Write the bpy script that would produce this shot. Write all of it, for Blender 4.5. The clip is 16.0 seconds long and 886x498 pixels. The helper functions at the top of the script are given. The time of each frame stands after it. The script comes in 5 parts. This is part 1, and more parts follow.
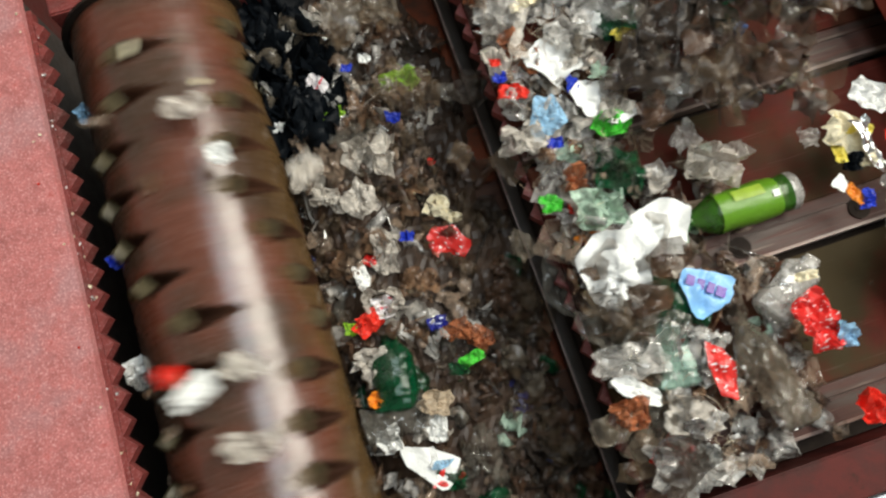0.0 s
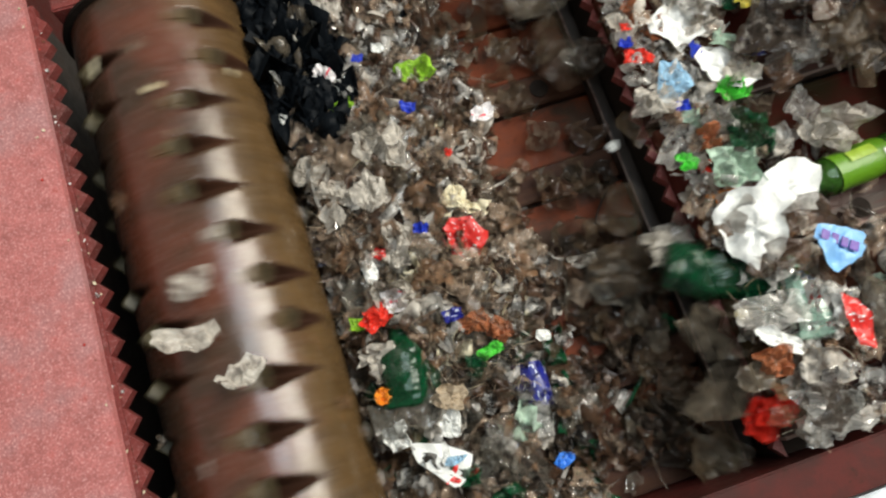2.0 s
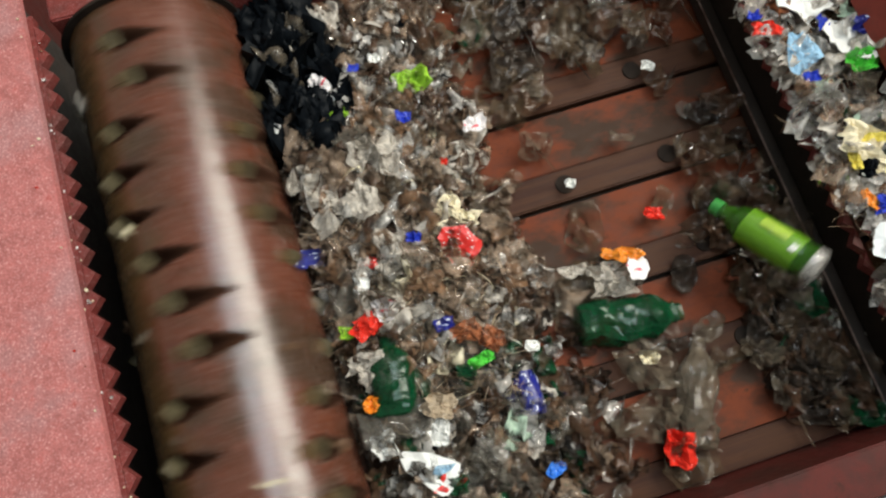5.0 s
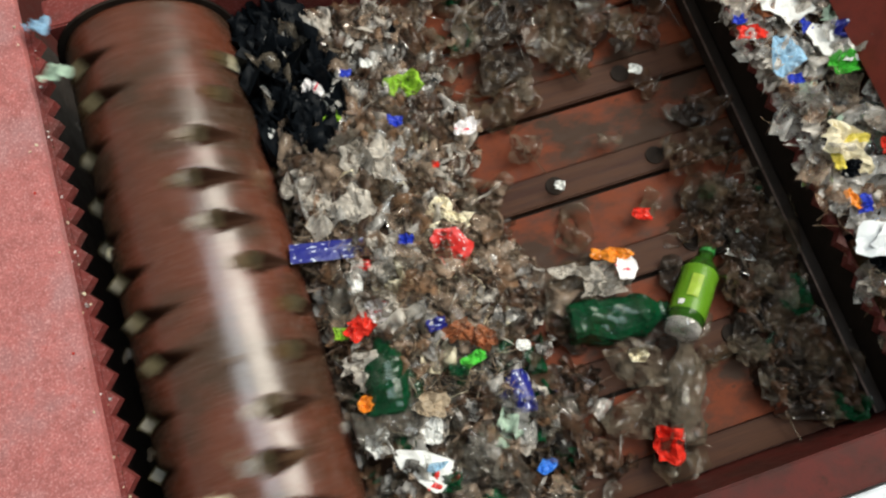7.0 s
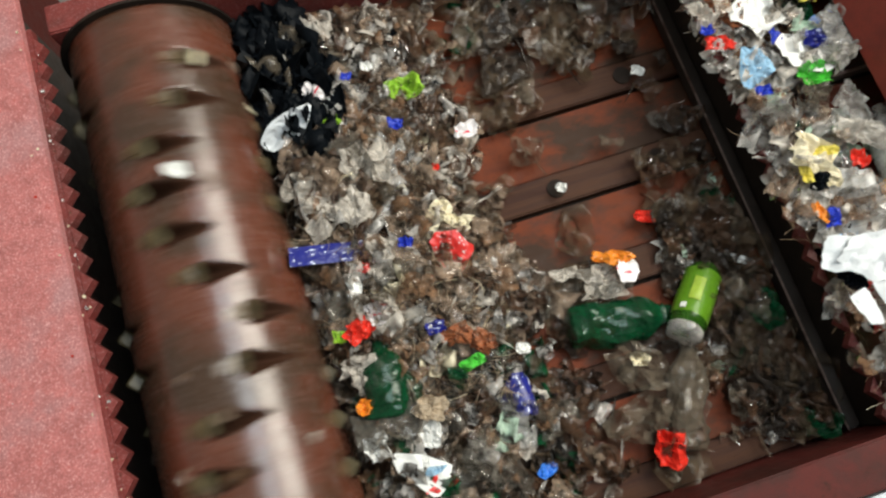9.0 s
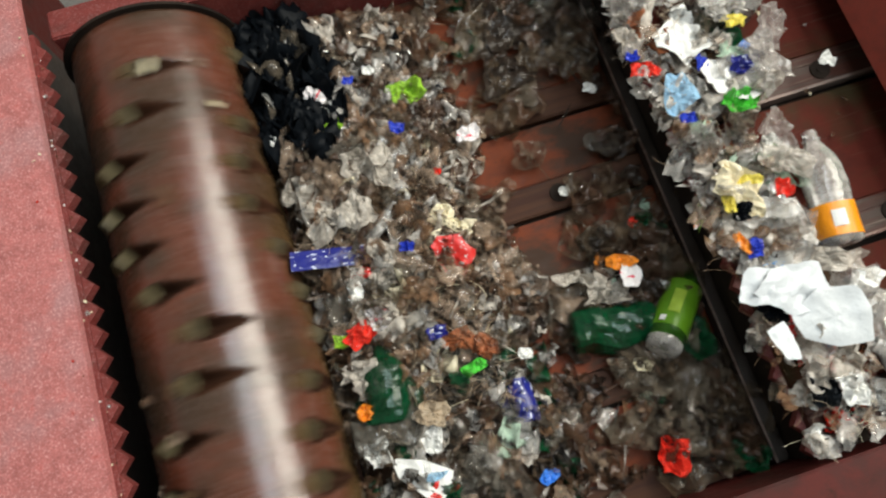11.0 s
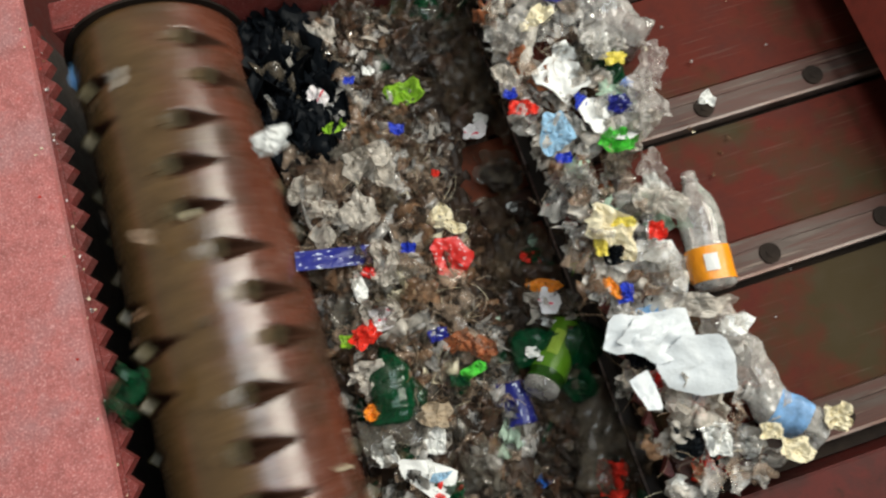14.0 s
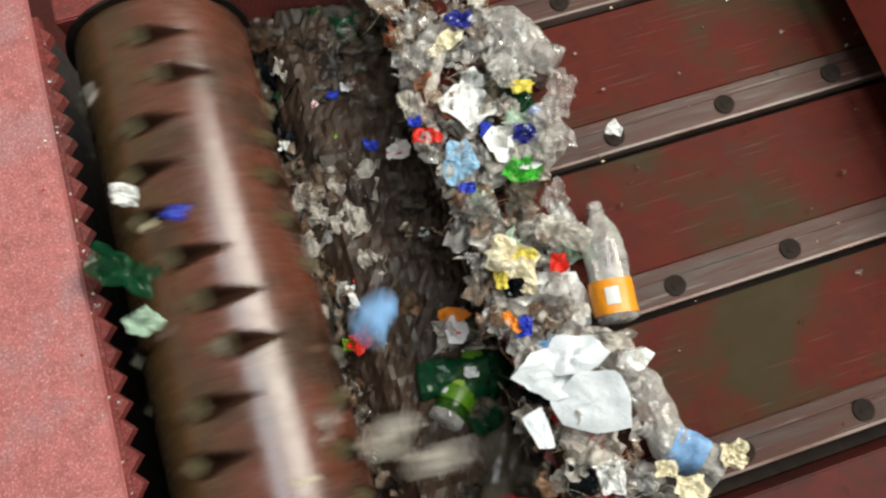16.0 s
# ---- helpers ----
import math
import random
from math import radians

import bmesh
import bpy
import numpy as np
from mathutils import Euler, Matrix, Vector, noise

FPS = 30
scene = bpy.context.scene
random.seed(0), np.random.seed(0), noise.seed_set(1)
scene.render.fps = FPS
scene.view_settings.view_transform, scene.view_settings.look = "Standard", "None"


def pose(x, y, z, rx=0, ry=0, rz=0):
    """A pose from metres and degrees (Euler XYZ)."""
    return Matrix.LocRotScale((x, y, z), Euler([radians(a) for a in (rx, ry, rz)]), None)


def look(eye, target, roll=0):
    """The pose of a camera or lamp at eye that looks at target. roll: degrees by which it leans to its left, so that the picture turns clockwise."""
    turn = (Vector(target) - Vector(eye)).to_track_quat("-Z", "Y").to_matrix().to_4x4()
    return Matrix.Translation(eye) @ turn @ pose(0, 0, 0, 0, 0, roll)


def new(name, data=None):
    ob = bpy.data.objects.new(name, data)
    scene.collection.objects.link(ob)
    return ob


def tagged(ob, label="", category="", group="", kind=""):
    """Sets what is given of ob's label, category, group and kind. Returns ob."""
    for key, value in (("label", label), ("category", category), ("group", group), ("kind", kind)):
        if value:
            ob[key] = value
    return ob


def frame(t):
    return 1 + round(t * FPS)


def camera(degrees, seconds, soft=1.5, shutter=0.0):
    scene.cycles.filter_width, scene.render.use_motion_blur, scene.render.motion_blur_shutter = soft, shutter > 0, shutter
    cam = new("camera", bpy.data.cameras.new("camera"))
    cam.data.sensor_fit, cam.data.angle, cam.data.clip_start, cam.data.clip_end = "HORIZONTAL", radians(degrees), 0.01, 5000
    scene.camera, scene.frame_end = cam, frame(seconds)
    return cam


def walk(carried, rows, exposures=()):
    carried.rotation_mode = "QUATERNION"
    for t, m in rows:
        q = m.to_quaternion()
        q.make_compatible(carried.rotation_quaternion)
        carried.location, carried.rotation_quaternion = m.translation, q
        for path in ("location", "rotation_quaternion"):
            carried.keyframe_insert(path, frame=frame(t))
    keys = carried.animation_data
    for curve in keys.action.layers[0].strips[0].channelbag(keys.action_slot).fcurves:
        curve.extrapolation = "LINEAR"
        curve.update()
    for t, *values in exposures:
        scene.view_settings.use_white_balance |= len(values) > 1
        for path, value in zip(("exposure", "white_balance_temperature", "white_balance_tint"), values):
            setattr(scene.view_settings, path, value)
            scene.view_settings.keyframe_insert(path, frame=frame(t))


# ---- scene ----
# ---- the camera, held by hand over the hopper ----
cam = camera(62.2, 16.0, soft=2.35, shutter=0.8)
walk(cam, [
    (0.0, pose(-0.1562, -0.1404, 1.1768, 13.747, 0.601, -18.273)),
    (0.5, pose(-0.1608, -0.1385, 1.1819, 13.737, 0.325, -18.237)),
    (1.0, pose(-0.1764, -0.1385, 1.1848, 13.865, -0.226, -18.409)),
    (1.5, pose(-0.1976, -0.1386, 1.1802, 14.076, -0.943, -18.376)),
    (2.0, pose(-0.2082, -0.1413, 1.1802, 14.390, -1.270, -18.516)),
    (2.5, pose(-0.1952, -0.1391, 1.1734, 14.256, -0.789, -18.232)),
    (3.0, pose(-0.1855, -0.1409, 1.1738, 14.393, -0.572, -17.997)),
    (3.5, pose(-0.1795, -0.1436, 1.1776, 14.543, -0.473, -17.796)),
    (4.0, pose(-0.1759, -0.1461, 1.1841, 14.667, -0.517, -17.778)),
    (6.5, pose(-0.1703, -0.1492, 1.2008, 14.942, -0.714, -17.971)),
    (7.0, pose(-0.1698, -0.1524, 1.2126, 14.859, -0.875, -18.309)),
    (7.5, pose(-0.1691, -0.1535, 1.2153, 14.835, -0.962, -18.411)),
    (8.0, pose(-0.1655, -0.1547, 1.2197, 14.713, -0.870, -18.340)),
    (8.5, pose(-0.1549, -0.1565, 1.2228, 14.752, -0.518, -18.114)),
    (9.0, pose(-0.1459, -0.1598, 1.2088, 15.110, 0.162, -18.078)),
    (11.5, pose(-0.1329, -0.1600, 1.2016, 15.373, 0.826, -17.918)),
    (12.0, pose(-0.1411, -0.1599, 1.1990, 15.429, 0.608, -17.898)),
    (12.5, pose(-0.1505, -0.1559, 1.2005, 15.325, 0.293, -17.955)),
    (13.0, pose(-0.1568, -0.1482, 1.2013, 15.050, 0.039, -17.985)),
    (13.5, pose(-0.1643, -0.1418, 1.1980, 14.926, -0.213, -18.046)),
    (14.0, pose(-0.1699, -0.1423, 1.1975, 15.046, -0.443, -17.959)),
    (14.5, pose(-0.1738, -0.1407, 1.1896, 15.107, -0.384, -17.903)),
    (15.0, pose(-0.1929, -0.1370, 1.1923, 15.125, -1.161, -17.932)),
    (15.5, pose(-0.2062, -0.1356, 1.1925, 15.148, -1.638, -17.810)),
    (16.0, pose(-0.2106, -0.1355, 1.1906, 15.207, -1.837, -17.841)),
], exposures=[(0.0, -0.22), (4.0, -0.25), (9.0, -0.23), (11.5, -0.29), (13.0, -0.40), (14.5, -0.33), (16.0, -0.18)])

# ---- light: an unseen key lamp, a lamp for the rotor's streak, the dim hall round them ----
world = bpy.data.worlds.new("hall")
world.use_nodes = True
world.node_tree.nodes["Background"].inputs[0].default_value = (0.95, 0.95, 0.85, 1)
world.node_tree.nodes["Background"].inputs[1].default_value = 0.29
scene.world = world


def area_lamp(name, eye, target, wide, high, watts, colour):
    data = bpy.data.lights.new(name, "AREA")
    data.shape, data.size, data.size_y, data.energy, data.color = "RECTANGLE", wide, high, watts, colour
    new(name, data).matrix_world = look(eye, target)


# added lamps: a broad high key, and a long one for the rotor's highlight
area_lamp("key_light", (2.75, 0.9, 3.3), (0.0, 0.0, 0.0), 3.4, 2.0, 268, (1.0, 0.965, 0.85))
area_lamp("streak_light", (0.40, 0.22, 2.30), (-0.46, 0.22, 0.0), 1.9, 0.80, 30, (0.84, 0.94, 1.0))

# ---- materials ----
MATS = {}


def nodes_of(name):
    m = bpy.data.materials.new(name)
    m.use_nodes = True
    MATS[name] = m
    t = m.node_tree
    return m, t, t.nodes["Principled BSDF"]


def noise_node(t, scale, detail=4.0, rough=0.6, stretch=None):
    co = t.nodes.new("ShaderNodeTexCoord")
    n = t.nodes.new("ShaderNodeTexNoise")
    n.inputs["Scale"].default_value, n.inputs["Detail"].default_value, n.inputs["Roughness"].default_value = scale, detail, rough
    if stretch:
        mp = t.nodes.new("ShaderNodeMapping")
        mp.inputs["Scale"].default_value = stretch
        t.links.new(co.outputs["Object"], mp.inputs["Vector"])
        t.links.new(mp.outputs["Vector"], n.inputs["Vector"])
    else:
        t.links.new(co.outputs["Object"], n.inputs["Vector"])
    return n


def ramp(t, src, stops):
    r = t.nodes.new("ShaderNodeValToRGB")
    e = r.color_ramp.elements
    e[0].position, e[0].color = stops[0][0], (*stops[0][1], 1)
    e[1].position, e[1].color = stops[-1][0], (*stops[-1][1], 1)
    for p, c in stops[1:-1]:
        e.new(p).color = (*c, 1)
    t.links.new(src, r.inputs["Fac"])
    return r


def mix(t, fac, a, b, kind="MIX"):
    m = t.nodes.new("ShaderNodeMix")
    m.data_type, m.blend_type = "RGBA", kind
    for sock, v in ((m.inputs[0], fac), (m.inputs[6], a), (m.inputs[7], b)):
        if isinstance(v, (int, float)):
            sock.default_value = v
        elif isinstance(v, tuple):
            sock.default_value = (*v, 1)
        else:
            t.links.new(v, sock)
    return m.outputs[2]


def bump(t, bsdf, src, strength, distance=0.002):
    b = t.nodes.new("ShaderNodeBump")
    b.inputs["Strength"].default_value, b.inputs["Distance"].default_value = strength, distance
    t.links.new(src, b.inputs["Height"])
    t.links.new(b.outputs["Normal"], bsdf.inputs["Normal"])


def painted_steel(name, paint, worn, dirt, rough=0.45, wear_at=0.60, stretch=None, speck=0.0, metal_wear=0.0, gloss=0.5, scratch=0.0):
    """Old paint with worn patches, dirt blotches and fine grit."""
    m, t, b = nodes_of(name)
    big = noise_node(t, 7.0, 5, 0.65, stretch)
    mid = noise_node(t, 34.0, 6, 0.7, stretch)
    fine = noise_node(t, 330.0, 3, 0.6)
    tone = ramp(t, mid.outputs["Fac"], [(0.3, tuple(c * 0.72 for c in paint)), (0.7, tuple(min(1, c * 1.25) for c in paint))])
    wear = ramp(t, big.outputs["Fac"], [(wear_at - 0.08, (0, 0, 0)), (wear_at + 0.06, (1, 1, 1))])
    col = mix(t, wear.outputs["Color"], tone.outputs["Color"], worn)
    spots = ramp(t, mid.outputs["Fac"], [(0.60, (0, 0, 0)), (0.72, (1, 1, 1))])
    col = mix(t, spots.outputs["Color"], col, dirt)
    if speck:
        sp = ramp(t, fine.outputs["Fac"], [(0.56, (0, 0, 0)), (0.64, (speck, speck, speck))])
        col = mix(t, sp.outputs["Color"], col, tuple(min(1, c * 1.2 + 0.30) for c in paint))
        dk = ramp(t, fine.outputs["Fac"], [(0.36, (speck, speck, speck)), (0.44, (0, 0, 0))])
        col = mix(t, dk.outputs["Color"], col, tuple(c * 0.45 for c in paint))
    t.links.new(col, b.inputs["Base Color"])
    b.inputs["Specular IOR Level"].default_value = gloss
    rr = ramp(t, mid.outputs["Fac"], [(0.3, (rough - 0.1,) * 3), (0.7, (rough + 0.18,) * 3)])
    t.links.new(rr.outputs["Color"], b.inputs["Roughness"])
    if metal_wear:
        mm = ramp(t, big.outputs["Fac"], [(wear_at - 0.08, (0, 0, 0)), (wear_at + 0.06, (metal_wear,) * 3)])
        t.links.new(mm.outputs["Color"], b.inputs["Metallic"])
    if scratch:
        drag = noise_node(t, 90.0, 3, 0.6, (0.06, 2.2, 1.0))
        sc = ramp(t, drag.outputs["Fac"], [(0.60, (0, 0, 0)), (0.72, (scratch,) * 3)])
        col = mix(t, sc.outputs["Color"], col, (0.20, 0.15, 0.12))
        t.links.new(col, b.inputs["Base Color"])
    both = mix(t, 0.5, mid.outputs["Fac"], fine.outputs["Fac"])
    bump(t, b, both, 0.35, 0.0015)
    return m


painted_steel("plate_paint", (0.475, 0.152, 0.143), (0.43, 0.20, 0.20), (0.43, 0.085, 0.075), 0.55, 0.56, speck=0.5)
painted_steel("comb_paint", (0.19, 0.032, 0.027), (0.11, 0.03, 0.025), (0.07, 0.03, 0.022), 0.5, 0.60, speck=0.3)
painted_steel("rotor_steel", (0.118, 0.032, 0.015), (0.058, 0.030, 0.016), (0.036, 0.019, 0.011), 0.20, 0.52, stretch=(0.9, 1.0, 0.9), speck=0.3, metal_wear=0.12, gloss=0.56)
MATS["rotor_steel"].node_tree.nodes["Principled BSDF"].inputs["IOR"].default_value = 1.65
painted_steel("tooth_steel", (0.105, 0.085, 0.045), (0.22, 0.20, 0.12), (0.07, 0.05, 0.026), 0.36, 0.58, metal_wear=0.6, gloss=0.5)


def bare_side(name, bare, lean):
    """Rubs the paint off one side of a drum that turns about its own y: the side that lies lean degrees from its z."""
    t = MATS[name].node_tree
    b = t.nodes["Principled BSDF"]
    old = b.inputs["Base Color"].links[0].from_socket
    co, dot, blur = t.nodes.new("ShaderNodeTexCoord"), t.nodes.new("ShaderNodeVectorMath"), t.nodes.new("ShaderNodeMath")
    dot.operation, blur.operation = "DOT_PRODUCT", "MULTIPLY_ADD"
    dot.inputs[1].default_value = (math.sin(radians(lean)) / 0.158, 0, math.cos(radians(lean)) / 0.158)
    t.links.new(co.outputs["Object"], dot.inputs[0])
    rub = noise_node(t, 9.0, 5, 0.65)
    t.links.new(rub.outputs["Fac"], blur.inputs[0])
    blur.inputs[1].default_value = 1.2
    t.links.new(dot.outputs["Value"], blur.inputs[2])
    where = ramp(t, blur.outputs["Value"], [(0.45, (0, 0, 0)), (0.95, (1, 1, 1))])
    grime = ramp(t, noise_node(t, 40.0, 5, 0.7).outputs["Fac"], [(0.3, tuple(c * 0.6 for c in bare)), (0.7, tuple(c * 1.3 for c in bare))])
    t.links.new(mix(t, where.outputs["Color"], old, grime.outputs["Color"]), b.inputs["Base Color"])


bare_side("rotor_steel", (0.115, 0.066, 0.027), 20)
painted_steel("ram_paint", (0.086, 0.0165, 0.011), (0.045, 0.032, 0.015), (0.062, 0.018, 0.012), 0.55, 0.55, stretch=(0.40, 0.45, 1.0), gloss=0.06, scratch=0.22)
painted_steel("worn_steel", (0.26, 0.19, 0.165), (0.13, 0.07, 0.055), (0.10, 0.06, 0.05), 0.35, 0.56, stretch=(0.5, 4.0, 1.0), metal_wear=0.3, gloss=0.4)
painted_steel("strip_steel", (0.066, 0.024, 0.017), (0.060, 0.042, 0.035), (0.05, 0.020, 0.014), 0.42, 0.55, stretch=(0.5, 6.0, 1.0), metal_wear=0.15, gloss=0.22, scratch=0.75)
painted_steel("floor_paint", (0.140, 0.032, 0.012), (0.045, 0.023, 0.014), (0.045, 0.022, 0.014), 0.5, 0.52, stretch=(0.7, 1.2, 1.0), gloss=0.12)
painted_steel("floor_strip", (0.062, 0.026, 0.014), (0.042, 0.016, 0.010), (0.030, 0.014, 0.009), 0.5, 0.55, stretch=(0.4, 8.0, 1.0), gloss=0.12)
painted_steel("wall_paint", (0.20, 0.026, 0.014), (0.13, 0.026, 0.016), (0.11, 0.024, 0.016), 0.5, 0.60)
painted_steel("side_paint", (0.085, 0.014, 0.011), (0.05, 0.014, 0.011), (0.04, 0.014, 0.01), 0.5, 0.58, gloss=0.2)
painted_steel("dark_steel", (0.030, 0.022, 0.018), (0.05, 0.032, 0.024), (0.02, 0.015, 0.012), 0.5, 0.6)
# dark matte copy of the drum steel: the pockets' shade put into colour
painted_steel("pit_shade_steel", (0.034, 0.015, 0.009), (0.052, 0.022, 0.012), (0.016, 0.009, 0.006), 0.7, 0.6, gloss=0.05)
# black of the bolts, also used as painted shade in grooves and gaps
painted_steel("bolt_black_groove_shade", (0.026, 0.020, 0.017), (0.038, 0.028, 0.022), (0.018, 0.014, 0.012), 0.75, 0.6, gloss=0.03)
painted_steel("pale_sheet", (0.72, 0.76, 0.80), (0.60, 0.64, 0.68), (0.5, 0.52, 0.54), 0.5, 0.62)
painted_steel("mulch", (0.052, 0.029, 0.017), (0.026, 0.015, 0.009), (0.09, 0.055, 0.036), 0.5, 0.5)
painted_steel("hall_concrete", (0.22, 0.21, 0.20), (0.16, 0.155, 0.15), (0.12, 0.115, 0.11), 0.8, 0.6)


def plastic(name, colour, rough=0.28, alpha=1.0, vary=0.25, print_colour=None, print_scale=60.0, skin_ior=1.30):
    """Thin plastic: a little colour drift, wrinkled gloss, partly see-through where it is film."""
    m, t, b = nodes_of(name)
    n = noise_node(t, 45.0, 4, 0.65)
    tone = ramp(t, n.outputs["Fac"], [(0.3, tuple(c * (1 - vary) for c in colour)), (0.7, tuple(min(1, c * (1 + vary * 0.5)) for c in colour))])
    col = tone.outputs["Color"]
    if print_colour:
        w = noise_node(t, print_scale, 1, 0.4, (1.0, 2.6, 1.0))
        pr = ramp(t, w.outputs["Fac"], [(0.635, (0, 0, 0)), (0.66, (1, 1, 1))])
        col = mix(t, pr.outputs["Color"], col, print_colour)
    t.links.new(col, b.inputs["Base Color"])
    b.inputs["Roughness"].default_value = rough
    if alpha < 1:
        a = ramp(t, n.outputs["Fac"], [(0.3, (alpha * 0.65,) * 3), (0.7, (min(1, alpha * 1.35),) * 3)])
        t.links.new(a.outputs["Color"], b.inputs["Alpha"])
    fold = noise_node(t, 110.0 if alpha == 1 else 62.0, 3, 0.6)
    if alpha < 1:
        fold.noise_type = "RIDGED_MULTIFRACTAL"
    bump(t, b, fold.outputs["Fac"], 0.5, 0.0025)
    if alpha < 1:
        # the clear skin shines in full though the body lets light through
        b.inputs["Specular IOR Level"].default_value = 0.0
        skin, rate, both = t.nodes.new("ShaderNodeBsdfGlossy"), t.nodes.new("ShaderNodeFresnel"), t.nodes.new("ShaderNodeMixShader")
        skin.inputs["Roughness"].default_value = rough
        rate.inputs["IOR"].default_value = skin_ior
        nb = b.inputs["Normal"].links[0].from_socket
        t.links.new(nb, skin.inputs["Normal"])
        t.links.new(nb, rate.inputs["Normal"])
        t.links.new(rate.outputs["Fac"], both.inputs[0])
        t.links.new(b.outputs["BSDF"], both.inputs[1])
        t.links.new(skin.outputs["BSDF"], both.inputs[2])
        t.links.new(both.outputs["Shader"], t.nodes["Material Output"].inputs["Surface"])
    return m


plastic("clear", (0.84, 0.80, 0.74), 0.08, 0.36, skin_ior=1.65)
plastic("dirty_film", (0.115, 0.078, 0.046), 0.24, 0.38, skin_ior=1.30)
plastic("clear_tan", (0.54, 0.39, 0.28), 0.10, 0.36, skin_ior=1.45)
plastic("milky_film", (0.68, 0.62, 0.54), 0.18, 0.58, skin_ior=1.40)
plastic("haze_film", (0.22, 0.20, 0.165), 0.12, 0.28, skin_ior=1.5)
plastic("grey_film", (0.18, 0.145, 0.105), 0.16, 0.42, skin_ior=1.38)
plastic("tan_film", (0.26, 0.145, 0.08), 0.2, 0.52, skin_ior=1.4)
plastic("brown_film", (0.085, 0.045, 0.026), 0.25, 0.62, skin_ior=1.4)
plastic("hay", (0.24, 0.155, 0.092), 0.4)
plastic("hay_pale", (0.44, 0.35, 0.25), 0.35)
plastic("rust_film", (0.36, 0.12, 0.05), 0.35, 0.9)
plastic("white", (0.78, 0.78, 0.75), 0.45, 1.0, 0.06)
plastic("white_sheet", (0.60, 0.63, 0.65), 0.35, 1.0, 0.05)
plastic("cream", (0.76, 0.68, 0.48), 0.4, 1.0, 0.15)
plastic("blue_label", (0.015, 0.02, 0.21), 0.28, 1.0, 0.2, (0.60, 0.65, 0.80), 70)
plastic("blue_film", (0.03, 0.06, 0.52), 0.25, 1.0)
plastic("sky_film", (0.30, 0.52, 0.72), 0.25, 0.85)
plastic("sky_label", (0.22, 0.42, 0.72), 0.25, 0.9)
plastic("dairy_label", (0.24, 0.50, 0.85), 0.3, 1.0, 0.1)
plastic("purple_print", (0.10, 0.03, 0.33), 0.3)
plastic("red_label", (0.68, 0.030, 0.025), 0.3, 1.0, 0.15, (0.82, 0.72, 0.70), 90)
plastic("red_film", (0.70, 0.035, 0.020), 0.25, 1.0)
plastic("pink_label", (0.80, 0.76, 0.76), 0.35, 1.0, 0.08, (0.72, 0.08, 0.12), 42)
plastic("lime_film", (0.30, 0.56, 0.04), 0.28, 0.95)
plastic("bright_green_film", (0.09, 0.62, 0.06), 0.28, 0.95)
plastic("lime_label", (0.32, 0.46, 0.05), 0.3, 1.0, 0.2)
plastic("green_label", (0.105, 0.25, 0.012), 0.3, 1.0, 0.1)
plastic("orange_film", (0.80, 0.25, 0.02), 0.3, 1.0)
plastic("orange_label", (0.86, 0.30, 0.01), 0.3, 1.0, 0.05)
plastic("yellow_film", (0.72, 0.60, 0.10), 0.3, 1.0)
plastic("green_pet", (0.003, 0.052, 0.019), 0.14, 0.86, skin_ior=1.42)
plastic("lime_pet", (0.035, 0.125, 0.010), 0.12, 0.60, skin_ior=1.45)
plastic("mint_pet", (0.32, 0.50, 0.40), 0.12, 0.5, skin_ior=1.48)
plastic("mint_film", (0.48, 0.64, 0.50), 0.25, 0.7)
plastic("green_cap", (0.04, 0.26, 0.05), 0.35)
plastic("blue_cap", (0.04, 0.20, 0.72), 0.35)
plastic("black_film", (0.0045, 0.006, 0.008), 0.42, 1.0)
MATS["black_film"].node_tree.nodes["Principled BSDF"].inputs["Specular IOR Level"].default_value = 0.07
plastic("dark_film", (0.035, 0.026, 0.02), 0.22, 0.85)
plastic("foil", (0.75, 0.75, 0.75), 0.18, 1.0)
MATS["foil"].node_tree.nodes["Principled BSDF"].inputs["Metallic"].default_value = 0.9

# ---- building helpers ----
MOVERS = []


def part(name, bm, material, parent, label=""):
    me = bpy.data.meshes.new(name)
    bm.to_mesh(me)
    bm.free()
    me.materials.append(MATS[material])
    ob = new(name, me)
    ob.parent = parent
    return tagged(ob, label)


def box(bm, lo, hi, bevel=0.0):
    c = [(a + b) / 2 for a, b in zip(lo, hi)]
    d = [b - a for a, b in zip(lo, hi)]
    got = bmesh.ops.create_cube(bm, size=1, matrix=Matrix.Translation(c) @ Matrix.Diagonal((*d, 1)))
    if bevel:
        edges = list({e for v in got["verts"] for e in v.link_edges})
        bmesh.ops.bevel(bm, geom=edges, offset=bevel, segments=2, affect="EDGES")
    return bm


def smooth(bm, flag=True):
    for f in bm.faces:
        f.smooth = flag
    return bm


def comb(bm, x0, depth, pitch, y0, count, z0, z1, way):
    """A flat bar with saw teeth along one edge; way is +1 or -1 along x."""
    for k in range(count):
        y = y0 + k * pitch
        wob = 0.003 * noise.noise((k * 1.7, x0, 3.0))
        tri = [(x0, y), (x0 + way * (depth + wob), y + pitch / 2), (x0, y + pitch)]
        lo = [bm.verts.new((a, b, z0)) for a, b in tri]
        hi = [bm.verts.new((a, b, z1)) for a, b in tri]
        bm.faces.new(hi if way > 0 else hi[::-1])
        bm.faces.new(lo[::-1] if way > 0 else lo)
        for i in range(3):
            j = (i + 1) % 3
            bm.faces.new((lo[i], lo[j], hi[j], hi[i]))
    bmesh.ops.recalc_face_normals(bm, faces=bm.faces)
    return bm


